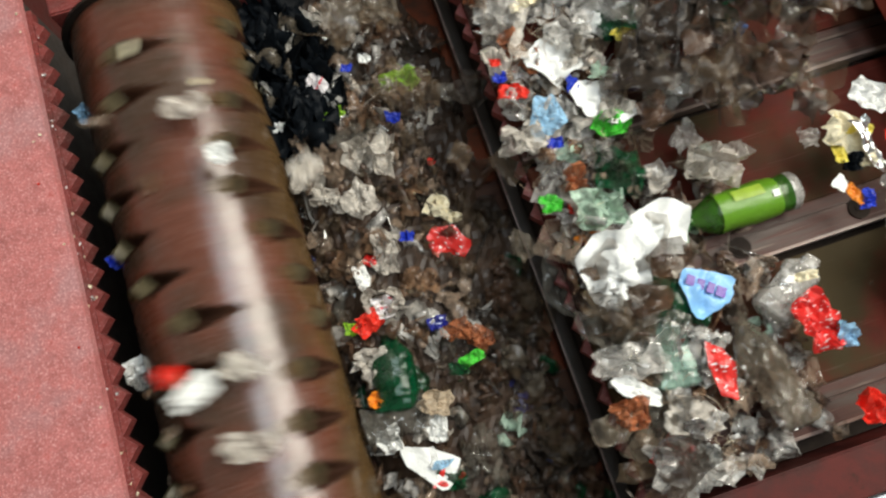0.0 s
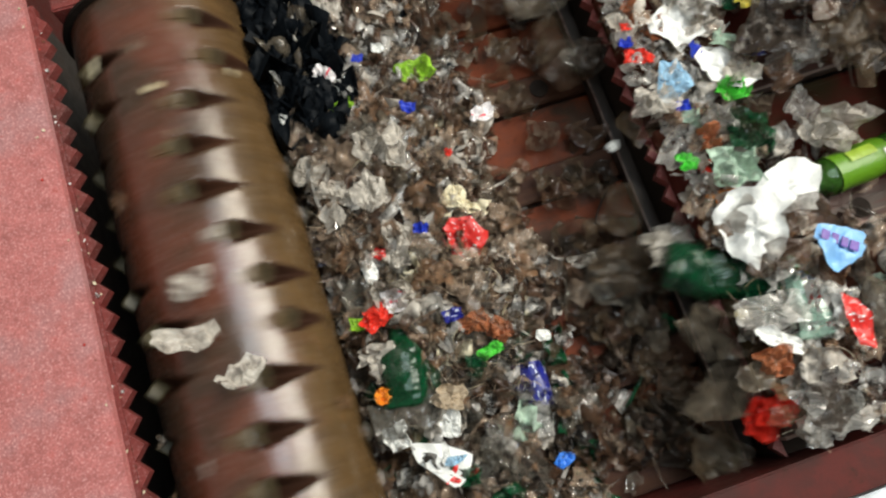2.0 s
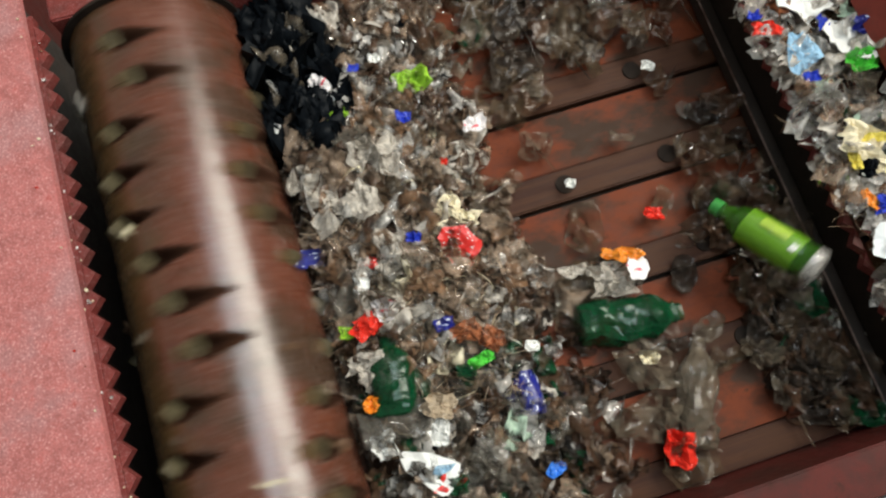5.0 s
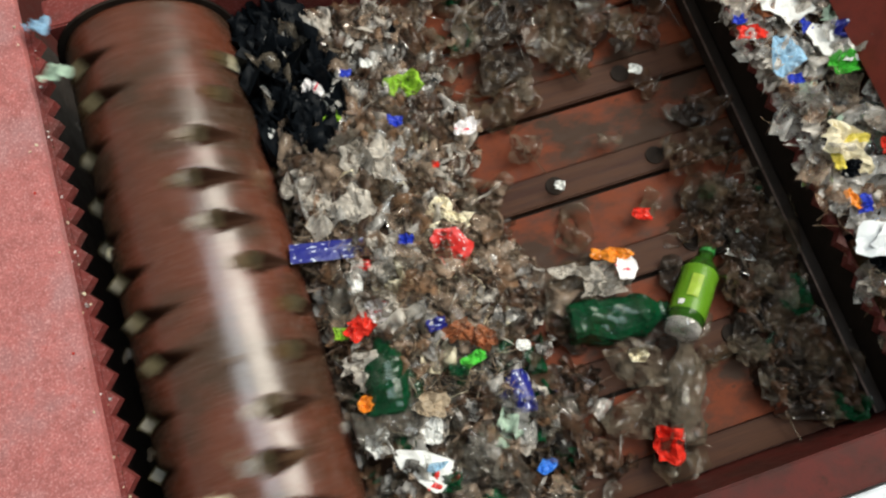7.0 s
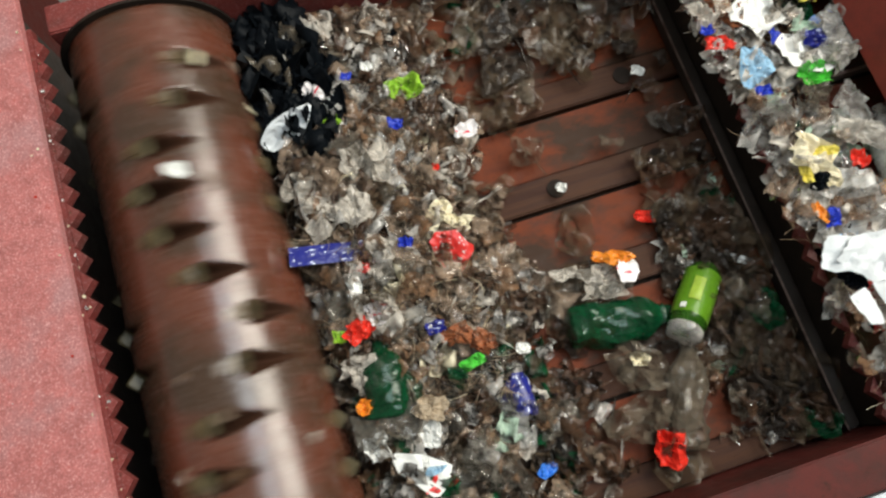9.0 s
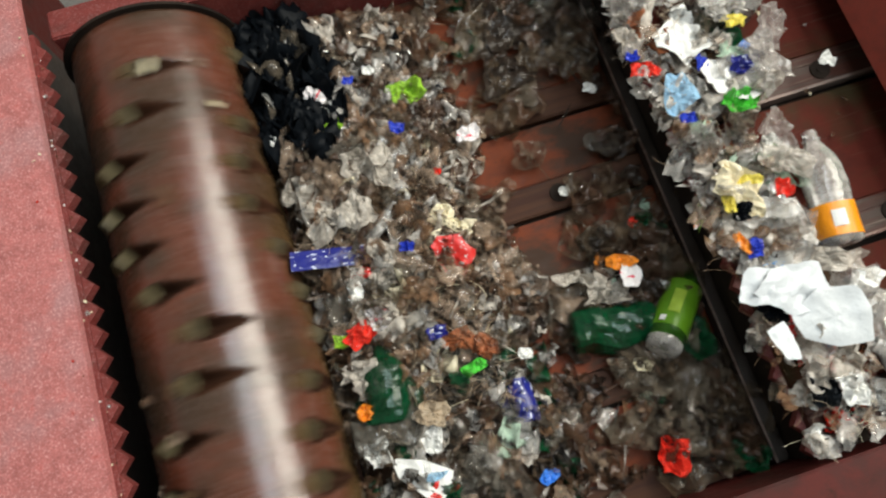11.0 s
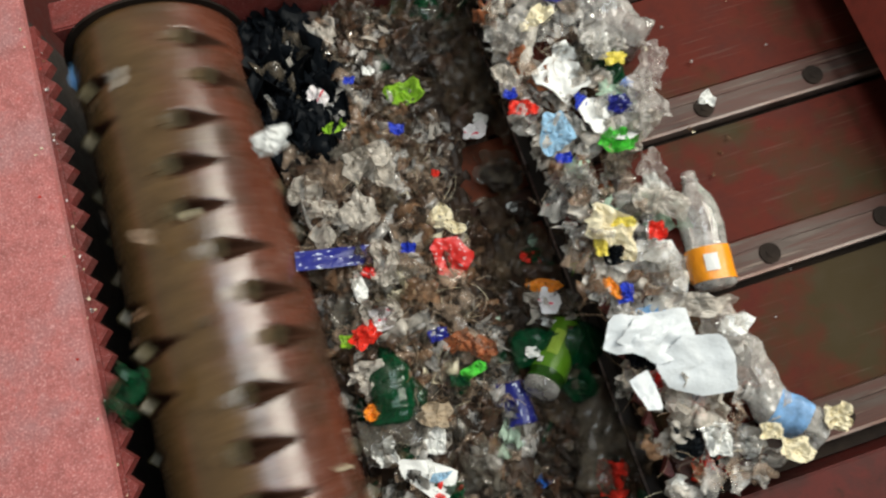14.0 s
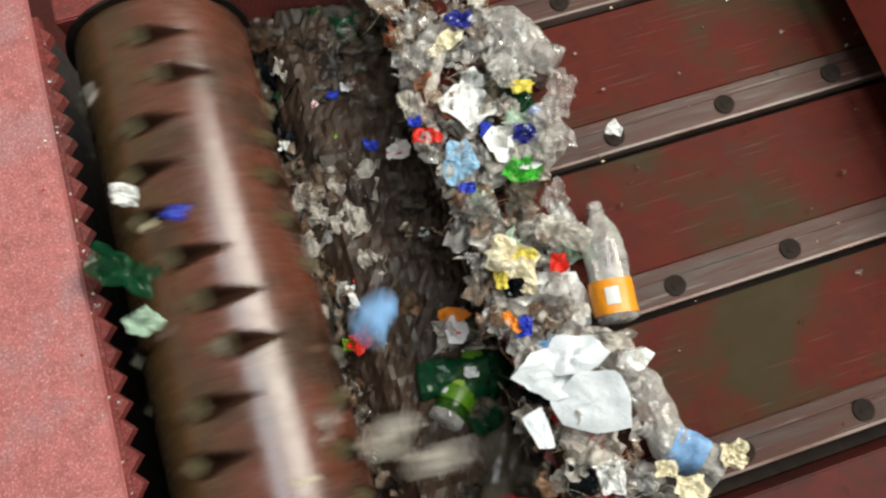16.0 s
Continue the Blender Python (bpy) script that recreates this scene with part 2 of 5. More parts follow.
# ---- how the ram and the loose things move ----
TRAVEL_T = [0, 0.5, 1, 1.5, 2, 2.5, 3, 3.5, 4, 6.5, 8, 8.5, 9, 11.5, 12, 12.5, 13, 13.5, 14, 14.5, 15, 15.5, 16]
TRAVEL_X = [0, .058, .113, .165, .225, .30, .39, .47, .521, .525, .525, .50, .46, .280, .244, .197, .159, .115, .076, .026, -.015, -.063, -.108]


def travel(t):
    return float(np.interp(t, TRAVEL_T, TRAVEL_X))


def drawn(t):
    """The farthest that the ram has drawn back by then."""
    return max(travel(min(t, u)) for u in TRAVEL_T)


def face(t):
    return 0.055 + travel(t)


def ram_ride(x, push):
    """Rides on the ram; the back wall pushes it forward on the ram while the ram draws back."""
    def at(t):
        lag = push * (1 - float(np.interp(t, [1.6, 4.0], [0, 1])))
        return (min(travel(t) + lag, 0.90 - x) if push > 0.2 else travel(t) + lag, 0, 0, 0)
    return at


def caught_ride(x, push):
    """Rides on the ram until the heap catches it."""
    go = ram_ride(x, push)
    return lambda t: go(min(t, 15.2))


def first_ride(x, y):
    """Lies on the ram at the start; the back wall holds it, or it tumbles to the lip and is buried in the shreds there."""
    rnd = random.Random(int(x * 1000) * 31 + int(y * 1000))
    stays = y > 0.2 and x > 0.12
    reach = 0.79 - 0.06 * rnd.random() - x
    go = 2.5 + 1.0 * min(1, max(0, (x - 0.1) / 0.35)) + rnd.uniform(0, 0.4)
    deep = rnd.uniform(0.14, 0.24)
    turn = rnd.uniform(-40, 40)

    def at(t):
        if stays:
            return (travel(t) + min(0, reach - drawn(t)), 0, 0, 0)
        f = float(np.interp(t, [go, go + 0.7], [0, 1]))
        held = min(travel(min(t, go)), reach)
        return (held + (deep - x + travel(t) - held) * f, 0, -0.066 * f * f, turn * f)
    return at


def floor_ride(x, y, z=-0.12, lip=0.15):
    """Rides on the ram's lip, drops to the floor as the ram draws back, and is swept up as it comes again."""
    go = float(np.interp(x - 0.02, TRAVEL_X[:9], TRAVEL_T[:9]))
    turn = 50 * math.sin(x * 91 + y * 57)

    def at(t):
        f = float(np.interp(t, [go, go + 0.4], [0, 1]))
        dx = (lip + travel(min(t, go)) - x) * (1 - f)
        rise = (0.04 - z) * (1 - f * f)
        if t > 8:
            swept = face(t) - 0.035 - x
            if swept < 0:
                dx, rise = swept, min(0.015, -swept * 0.05)
        return (dx, 0, rise, turn * (1 - f))
    return at


def drop_ride(x, y):
    """The labelled bottle: pushed along the ram by the wall, it swings round, tips over the lip and drops to the floor."""
    def at(t):
        f, g = float(np.interp(t, [4.3, 5.5], [0, 1])), float(np.interp(t, [1.5, 4.0], [0, 1]))
        dx = min(travel(t), 0.601 - x)
        dy = (0.074 - y) * g
        out = dx + (0.378 - x - dx) * f
        return (min(out, face(t) - 0.04 - x) if t > 8 else out, dy + (-0.045 - y - dy) * f, -0.150 * f * f, 44 * g - (188 + 44 * g) * f, 0)
    return at


def pile_ride(x, y):
    """The heap in front of the rotor gives way a little as the ram comes near, and is eaten down at the end."""
    near = min(1.0, max(0.0, (x + 0.30) / 0.35))
    deep = 2.2 if y < 0.06 and x < -0.04 else 1.2

    def at(t):
        dx = near * float(np.interp(t, [0, 2.5, 12.5, 14.0, 14.5, 16], [-0.040, 0, 0, -0.020, -0.050, -0.110]))
        return (dx, 0, float(np.interp(t, [0, 1.5, 13.5, 15.0, 16], [-0.028, 0, 0, -0.025 * deep, -0.045 * deep])), 0)
    return at


def sink_ride(t):
    """The top of the heap: thin until the ram has drawn back and fed it, eaten away again at the end."""
    dx, _, _, _ = pile_ride(-0.12, 0)(t)
    return (dx, 0, float(np.interp(t, [0, 0.8, 2.2, 13.0, 15.0, 16], [-0.075, -0.06, 0, 0, -0.045, -0.075])), 0)


def edge_ride(t):
    """The loose edge of the heap, squeezed by the ram at either end of its stroke."""
    return (float(np.interp(t, [0, 2.0, 12.5, 14.5, 16], [-0.10, 0, 0, -0.07, -0.16])), 0, float(np.interp(t, [0, 2.0, 12.5, 16], [-0.03, 0, 0, -0.05])), 0)


def strip_ride(t):
    """The printed strip: stirred up out of the heap, later dragged down between heap and rotor."""
    dx, dy, dz, _ = pile_ride(-0.231, 0.214)(t)
    down = float(np.interp(t, [0, 4.3, 5.8, 14.3, 14.9, 16], [0.085, 0.085, 0, 0, 0.085, 0.095]))
    return (dx - 0.3 * down, dy, dz - down, 0)


def put(ob, m, ride):
    """Sets a thing down, and notes how it moves."""
    ob.matrix_world = m
    if ride:
        MOVERS.append((ob, m.copy(), ride))
    return ob


# ---- setting ----
def build_setting():
    top_plate = tagged(new("top_plate"), "pinkish red painted steel top plate of the shredder", "machine plate", kind="structure")
    part("plate", box(bmesh.new(), (-1.5, -1.2, 0.071), (-0.6245, 1.3, 0.09), 0.0012), "plate_paint", top_plate)
    knife = tagged(new("comb_knife"), "dark red saw-toothed steel counter knife below the plate", "knife", kind="structure")
    part("knife_bar", box(bmesh.new(), (-0.74, -0.8, 0.046), (-0.6170, 0.74, 0.068), 0.001), "comb_paint", knife)
    part("knife_teeth", comb(bmesh.new(), -0.6175, 0.0175, 0.0400, -0.80, 38, 0.047, 0.067, 1), "comb_paint", knife)
    box_wall = tagged(new("wall_west"), "dark steel wall under the knife", "wall", kind="structure")
    part("wall_panel", box(bmesh.new(), (-0.76, -0.8, -1.2), (-0.70, 0.9, 0.044)), "dark_steel", box_wall)
    far = tagged(new("wall_north"), "red painted end wall of the hopper", "wall", kind="structure")
    bm = box(bmesh.new(), (-0.60, 0.740, -1.2), (1.4, 0.80, 0.04), 0.003)
    part("wall_panel", bm, "comb_paint", far)
    near = tagged(new("wall_south"), "dark red painted side wall of the hopper", "wall", kind="structure")
    part("wall_panel", box(bmesh.new(), (-0.70, -0.424, -1.2), (1.4, -0.353, 0.045), 0.003), "side_paint", near)
    sill = tagged(new("outer_sheet"), "pale painted sheet outside the side wall", "sheet", kind="structure")
    part("sheet", box(bmesh.new(), (-0.70, -1.2, 0.0), (1.4, -0.432, 0.03), 0.003), "pale_sheet", sill)
    back = tagged(new("wall_east"), "orange-red sloping back wall over the ram", "wall", kind="structure")
    bm = bmesh.new()
    prof = [(0.735, 0.078), (0.745, 0.072), (1.10, 0.072), (1.10, 0.22), (0.800, 0.22)]
    a = [bm.verts.new((x, -0.352, z)) for x, z in prof]
    b = [bm.verts.new((x, 0.739, z)) for x, z in prof]
    bm.faces.new(a)
    bm.faces.new(b[::-1])
    for i in range(len(prof)):
        j = (i + 1) % len(prof)
        bm.faces.new((a[i], b[i], b[j], a[j]))
    bmesh.ops.recalc_face_normals(bm, faces=bm.faces)
    part("wall_panel", bm, "wall_paint", back)
    for name, label, lo, hi, mat in (
            ("machine_base", "red painted steel base under the knife plate", (-1.45, -1.15, -1.2), (-0.765, 1.25, 0.070), "side_paint"),
            ("machine_base", "dark red steel base under the ram", (0.0, -0.3525, -1.2), (1.7, 0.7395, -0.21), "side_paint"),
            ("machine_base", "pale steel cabinet beside the hopper", (-0.69, -1.19, -1.2), (1.39, -0.433, -0.001), "pale_sheet")):
        base = tagged(new(name), label, "machine base", kind="structure")
        part("base_box", box(bmesh.new(), lo, hi, 0.004), mat, base)
    under = tagged(new("hall_floor"), "grey concrete hall floor below the machine", "floor", kind="structure")
    part("slab", box(bmesh.new(), (-6, -6, -1.3), (6, 6, -1.2)), "hall_concrete", under)


def bolt_mesh(r, h):
    bm = bmesh.new()
    bmesh.ops.create_cone(bm, cap_ends=True, segments=20, radius1=r, radius2=r, depth=h)
    return bm


def build_floor():
    floor = tagged(new("floor"), "orange-red painted steel hopper floor with bolted strips", "floor", kind="structure")
    # near-black base: the shade between plates and strips is in its colour
    part("floor_base", box(bmesh.new(), (-0.335, -0.352, -0.20), (1.4, 0.739, -0.172)), "bolt_black_groove_shade", floor)
    for k in range(5):
        low = 0.393 - 0.1877 * k
        strip_lo, plate_lo = max(-0.351, low), max(-0.351, low + 0.0635)
        part("floor_plate", box(bmesh.new(), (-0.315, plate_lo, -0.171), (1.38, min(0.738, low + 0.1787), -0.150), 0.002), "floor_paint", floor)
        strip = part("floor_strip", box(bmesh.new(), (-0.315, strip_lo, -0.171), (1.38, low + 0.0615, -0.146), 0.003), "floor_strip", floor)
        for i in range(4):
            if low > -0.3:
                b = part("bolt_hole", bolt_mesh(0.0185, 0.004), "bolt_black_groove_shade", strip)
                b.location = (0.212 * i, low + 0.031, -0.145)
    part("floor_plate", box(bmesh.new(), (-0.315, 0.581, -0.171), (1.38, 0.738, -0.150), 0.002), "floor_paint", floor)


def build_ram():
    """The pusher: a steel slab with bolted strips on top and a saw-toothed lip."""
    ram = tagged(new("pusher_ram"), "dark red worn steel pusher ram with bolted strips", "machine part")
    # near-black too, so that the grooves on top look deep in shade
    part("body", box(bmesh.new(), (0.099, -0.351, -0.135), (1.70, 0.737, -0.034)), "bolt_black_groove_shade", ram)
    bar = part("scraper_bar", box(bmesh.new(), (0.072, -0.351, -0.144), (0.098, 0.737, -0.112), 0.004), "dark_steel", ram)
    part("worn_edge", box(bmesh.new(), (0.0712, -0.350, -0.1135), (0.0745, 0.736, -0.1105), 0.0008), "worn_steel", bar, "bright worn scraper edge")
    part("lip_teeth", comb(bmesh.new(), 0.0985, 0.0165, 0.0400, -0.351, 27, -0.032, -0.012, -1), "comb_paint", ram)
    for k in range(5):
        s0 = 0.519 - 0.2805 * k
        lo, hi = max(-0.351, s0 + 0.0625), min(0.737, s0 + 0.2665)
        if hi - lo > 0.02:
            part("top_plate", box(bmesh.new(), (0.0995, lo, -0.033), (1.68, hi, 0.0), 0.003), "ram_paint", ram)
        if s0 < -0.34:
            continue
        strip = part("bolted_strip", box(bmesh.new(), (0.0995, s0, -0.033), (1.68, s0 + 0.041, 0.007), 0.003), "strip_steel", ram)
        part("strip_step", box(bmesh.new(), (0.0995, s0 + 0.0415, -0.033), (1.68, s0 + 0.0620, 0.003), 0.0015), "strip_steel", ram)
        part("worn_edge", box(bmesh.new(), (0.0992, s0 - 0.0020, -0.020), (1.679, s0 + 0.0035, 0.0076), 0.001), "worn_steel", strip, "bright worn strip edge")
        for i in range(7):
            b = part("bolt", bolt_mesh(0.0180, 0.003), "bolt_black_groove_shade", strip)
            b.location = (0.170 + 0.2124 * i, s0 + 0.026, 0.0082)
            rim = bmesh.new()
            bmesh.ops.create_cone(rim, cap_ends=True, segments=6, radius1=0.0075, radius2=0.0075, depth=0.004)
            hexa = part("hex_socket", rim, "bolt_black_groove_shade", b)
            hexa.location = (0, 0, 0.0006)
    MOVERS.append((ram, Matrix.Identity(4), lambda t: (travel(t), 0, 0, 0)))


# ---- the rotor ----
R, AXIS_X, AXIS_Z, Y0, Y1 = 0.158, -0.457, -0.095, -0.60, 0.732


def tooth_angles(i):
    """Two teeth a station, the stations in turn a quarter apart, in a wandering V."""
    a = 90 * (i % 2) + (0, 4, 10, 14, 34, 38, 46, 30, 22, 18, 6, 2)[i % 12]
    return (radians(a), radians(a + 180))


def build_rotor():
    rotor = tagged(new("shredder_rotor"), "brown-red steel shredder rotor with rows of square teeth", "rotor")
    nth, ny = 160, 300
    th = np.linspace(0, 2 * math.pi, nth, endpoint=False)
    yy = np.linspace(Y0, Y1, ny)
    rad = np.full((ny, nth), R)
    count = int((Y1 - Y0 - 0.05) / 0.040)
    for i in range(count):
        y = Y0 + 0.020 + 0.040 * i
        for a in tooth_angles(i):
            d = np.abs((th - a + math.pi) % (2 * math.pi) - math.pi)
            # a dart-shaped pocket running ahead of the tooth to a point, no two quite alike
            turned = (th - a + math.pi) % (2 * math.pi) - math.pi
            grow = 0.95 + 0.25 * noise.noise((i * 1.7, a * 3.1, 2.0))
            bend = yy[:, None] - y + 0.010 * turned[None, :]
            pit = 1.1 - np.where(turned < 0, d / 0.10, d / 0.50)[None, :] / grow - np.abs(bend) / np.where(bend > 0, 0.016, 0.021)
            rad -= 0.034 * np.clip(pit, 0, 1) ** 0.8
    verts = [(rad[j, k] * math.sin(th[k]), yy[j], rad[j, k] * math.cos(th[k])) for j in range(ny) for k in range(nth)]
    faces = [(j * nth + k, j * nth + (k + 1) % nth, (j + 1) * nth + (k + 1) % nth, (j + 1) * nth + k) for j in range(ny - 1) for k in range(nth)]
    faces.append(tuple(range(nth)))
    faces.append(tuple((ny - 1) * nth + k for k in range(nth)))
    me = bpy.data.meshes.new("drum")
    me.from_pydata(verts, [], faces)
    me.polygons.foreach_set("use_smooth", [True] * len(me.polygons))
    me.materials.append(MATS["rotor_steel"])
    me.materials.append(MATS["pit_shade_steel"])
    # pocket faces and a margin round them take the shade-coloured steel
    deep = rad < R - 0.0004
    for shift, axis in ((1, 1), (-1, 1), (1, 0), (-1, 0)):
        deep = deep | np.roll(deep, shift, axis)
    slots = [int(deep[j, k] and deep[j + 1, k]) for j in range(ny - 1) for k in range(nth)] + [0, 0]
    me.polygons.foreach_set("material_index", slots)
    drum = new("drum", me)
    drum.parent = rotor
    holder_me = tooth_me = None
    for i in range(count):
      y = Y0 + 0.020 + 0.040 * i
      for a in tooth_angles(i):
        m = Matrix.Translation((0, y, 0)) @ Matrix.Rotation(a, 4, "Y")
        if holder_me is None:
            holder = part("tooth_holder", box(bmesh.new(), (-0.040, -0.012, R - 0.024), (-0.013, 0.012, R + 0.003), 0.004), "rotor_steel", rotor)
            bm = bmesh.new()
            bmesh.ops.create_cube(bm, size=1, matrix=Matrix.Translation((-0.005, 0, R + 0.001)) @ Matrix.Rotation(radians(45), 4, "X") @ Matrix.Diagonal((0.014, 0.024, 0.024, 1)))
            front = max(bm.faces, key=lambda f: f.calc_center_median().x)
            bmesh.ops.inset_region(bm, faces=[front], thickness=0.004)
            bmesh.ops.translate(bm, verts=front.verts, vec=(-0.005, 0, 0))
            tooth = part("tooth", bm, "tooth_steel", holder)
            holder_me, tooth_me = holder.data, tooth.data
        else:
            holder = new("tooth_holder", holder_me)
            holder.parent = rotor
            tooth = new("tooth", tooth_me)
            tooth.parent = holder
        holder.matrix_basis = m
    # flakes caught between the teeth
    rnd = random.Random(5)
    for i in range(46):
        a, y = rnd.uniform(0, 2 * math.pi), rnd.uniform(Y0 + 0.1, Y1 - 0.06)
        me = flake_mesh("caught_flake", rnd.uniform(0.018, 0.045), rnd.uniform(0.014, 0.03), 0.5, 900 + i, rnd.choice(["clear_tan", "tan_film", "cream", "milky_film", "grey_film", "tan_film"]))
        fl = new("caught_flake", me)
        fl.parent = rotor
        fl.matrix_basis = Matrix.Rotation(a, 4, "Y") @ Matrix.Translation((0, y, R + rnd.uniform(0.0, 0.008))) @ pose(0, 0, 0, rnd.uniform(-40, 40), rnd.uniform(-30, 30), rnd.uniform(0, 360))
    blue = new("caught_flake", flake_mesh("caught_flake", 0.05, 0.045, 0.4, 977, "dairy_label"))
    blue.parent = rotor
    blue.matrix_basis = Matrix.Rotation(radians(12), 4, "Y") @ Matrix.Translation((0, 0.705, R + 0.006))
    tagged(blue, "bright blue film scrap caught at the rotor's end")
    # flat dark disc, a little wider than the drum, painted as the gap's shade
    end = tagged(new("end_gap"), "dark disc drawn as the shaded gap round the rotor's end", "machine plate", kind="structure")
    bm = bmesh.new()
    bmesh.ops.create_cone(bm, cap_ends=True, segments=64, radius1=R + 0.012, radius2=R + 0.012, depth=0.006, matrix=Matrix.Translation((AXIS_X, 0.7365, AXIS_Z)) @ Matrix.Rotation(radians(90), 4, "X"))
    part("gap_shade", bm, "bolt_black_groove_shade", end)
    return rotor


# ---- loose plastic ----
def rim(corners, a):
    """The radius, at the angle a, of the straight-sided outline through the corners."""
    for i, (b, rb) in enumerate(corners):
        c, rc = corners[(i + 1) % len(corners)]
        span, d = (c - b) % (2 * math.pi), (a - b) % (2 * math.pi)
        if d <= span:
            return rb * rc * math.sin(span) / max(1e-6, rb * math.sin(d) + rc * math.sin(span - d)) if span < 3.0 else rb
    return 1.0


def flake_data(w, h, crumple, rnd, rings=4, segs=14):
    """Points and faces of a torn, crumpled patch."""
    pts, faces = [(0, 0, 0)], []
    ph = [rnd.uniform(0, 6.28) for _ in range(4)]
    off = rnd.uniform(0, 90)
    rough = min(0.42, 0.7 * crumple)
    jag = [1 - rough * (0.5 + 0.9 * noise.noise((1.5 * math.cos(6.2832 * i / segs), 1.5 * math.sin(6.2832 * i / segs), off))) - 0.25 * rough * rnd.random() for i in range(segs)]
    corners = None
    if crumple <= 0.35:
        m = rnd.choice((5, 6, 6, 7))
        corners = sorted((2 * math.pi * (i + rnd.uniform(-0.32, 0.32)) / m) % (2 * math.pi) for i in range(m))
        corners = [(c, rnd.uniform(0.62, 1.22)) for c in corners]
    k = crumple * min(w, h) * 0.75
    f = 4.2 / max(w, h)
    for r in range(1, rings + 1):
        for s in range(segs):
            a = 2 * math.pi * s / segs
            q = r / rings
            # nearly rectangular outline, torn at the rim
            c, n = math.cos(a), math.sin(a)
            sq = 1.0 / max(abs(c), abs(n)) ** 0.7
            e = q * (1 - (1 - jag[s]) * q * q) * sq
            if crumple <= 0.15 and max(w, h) > 2 * min(w, h):
                e = q * (1 - 0.10 * rough * q * (1 - jag[s])) / max(abs(c), abs(n))
            elif corners:
                e = 1.16 * q * rim(corners, a) * (1 - 0.4 * (1 - jag[s]) * q)
            x, y = 0.5 * w * c * e, 0.5 * h * n * e
            z = k * (noise.noise((x * f + off, y * f, off)) * 1.1 + 0.55 * noise.noise((x * f * 2.7, y * f * 2.7 + off, 7)))
            j = 0.30 * k
            pts.append((x + j * noise.noise((x * 60, y * 60, off + 3)), y + j * noise.noise((x * 60, y * 60, off + 9)), z))
    for s in range(segs):
        faces.append((0, 1 + s, 1 + (s + 1) % segs))
    for r in range(rings - 1):
        for s in range(segs):
            a, b = 1 + r * segs + s, 1 + r * segs + (s + 1) % segs
            faces.append((a, a + segs, b + segs, b))
    return pts, faces


def flake_mesh(name, w, h, crumple, seed, material):
    rnd = random.Random(seed)
    pts, faces = flake_data(w, h, crumple, rnd, 6, 32)
    me = bpy.data.meshes.new(name)
    me.from_pydata(pts, [], faces)
    me.materials.append(MATS[material])
    if crumple < 0.3:
        me.polygons.foreach_set("use_smooth", [True] * len(me.polygons))
    return me


COUNT = [0]


def scrap(name, x, y, z, w, h, turn, material, crumple, label, ride):
    COUNT[0] += 1
    rnd = random.Random(COUNT[0])
    ob = new(name, flake_mesh(name, w * 1.08, h * 1.08, crumple, COUNT[0], material))
    tagged(ob, label, "plastic scrap")
    if material == "dairy_label":
        for i, (bx, bw) in enumerate(((-0.3, 0.16), (-0.1, 0.14), (0.1, 0.14), (0.3, 0.18))):
            b = part("print_bar", box(bmesh.new(), (bx * w - bw * w / 2, -0.10 * h, 0.004), (bx * w + bw * w / 2, 0.12 * h, 0.006)), "purple_print", ob)
    return put(ob, pose(x, y, z, rnd.uniform(-12, 12), rnd.uniform(-12, 12), turn), ride)


def tube(bm, prof, length, crush, seed, segs=20):
    """A lathed wall along x, dented by noise. prof: rows of (share of length, radius)."""
    rings = []
    for u, r in prof:
        ring = []
        for s in range(segs):
            a = 2 * math.pi * s / segs
            x, y, z = u * length, r * math.cos(a), r * math.sin(a)
            d = crush * (noise.noise((x * 22 + seed, math.cos(a) * 0.9, math.sin(a) * 0.9)) * 0.9 + 0.4 * noise.noise((x * 60, math.cos(a) * 2 + seed, math.sin(a) * 2)))
            k = 1 + d
            ring.append(bm.verts.new((x - 0.5 * length, y * k, z * k * (1 - 0.35 * crush))))
        rings.append(ring)
    for a, b in zip(rings, rings[1:]):
        for s in range(segs):
            bm.faces.new((a[s], a[(s + 1) % segs], b[(s + 1) % segs], b[s]))
    return rings


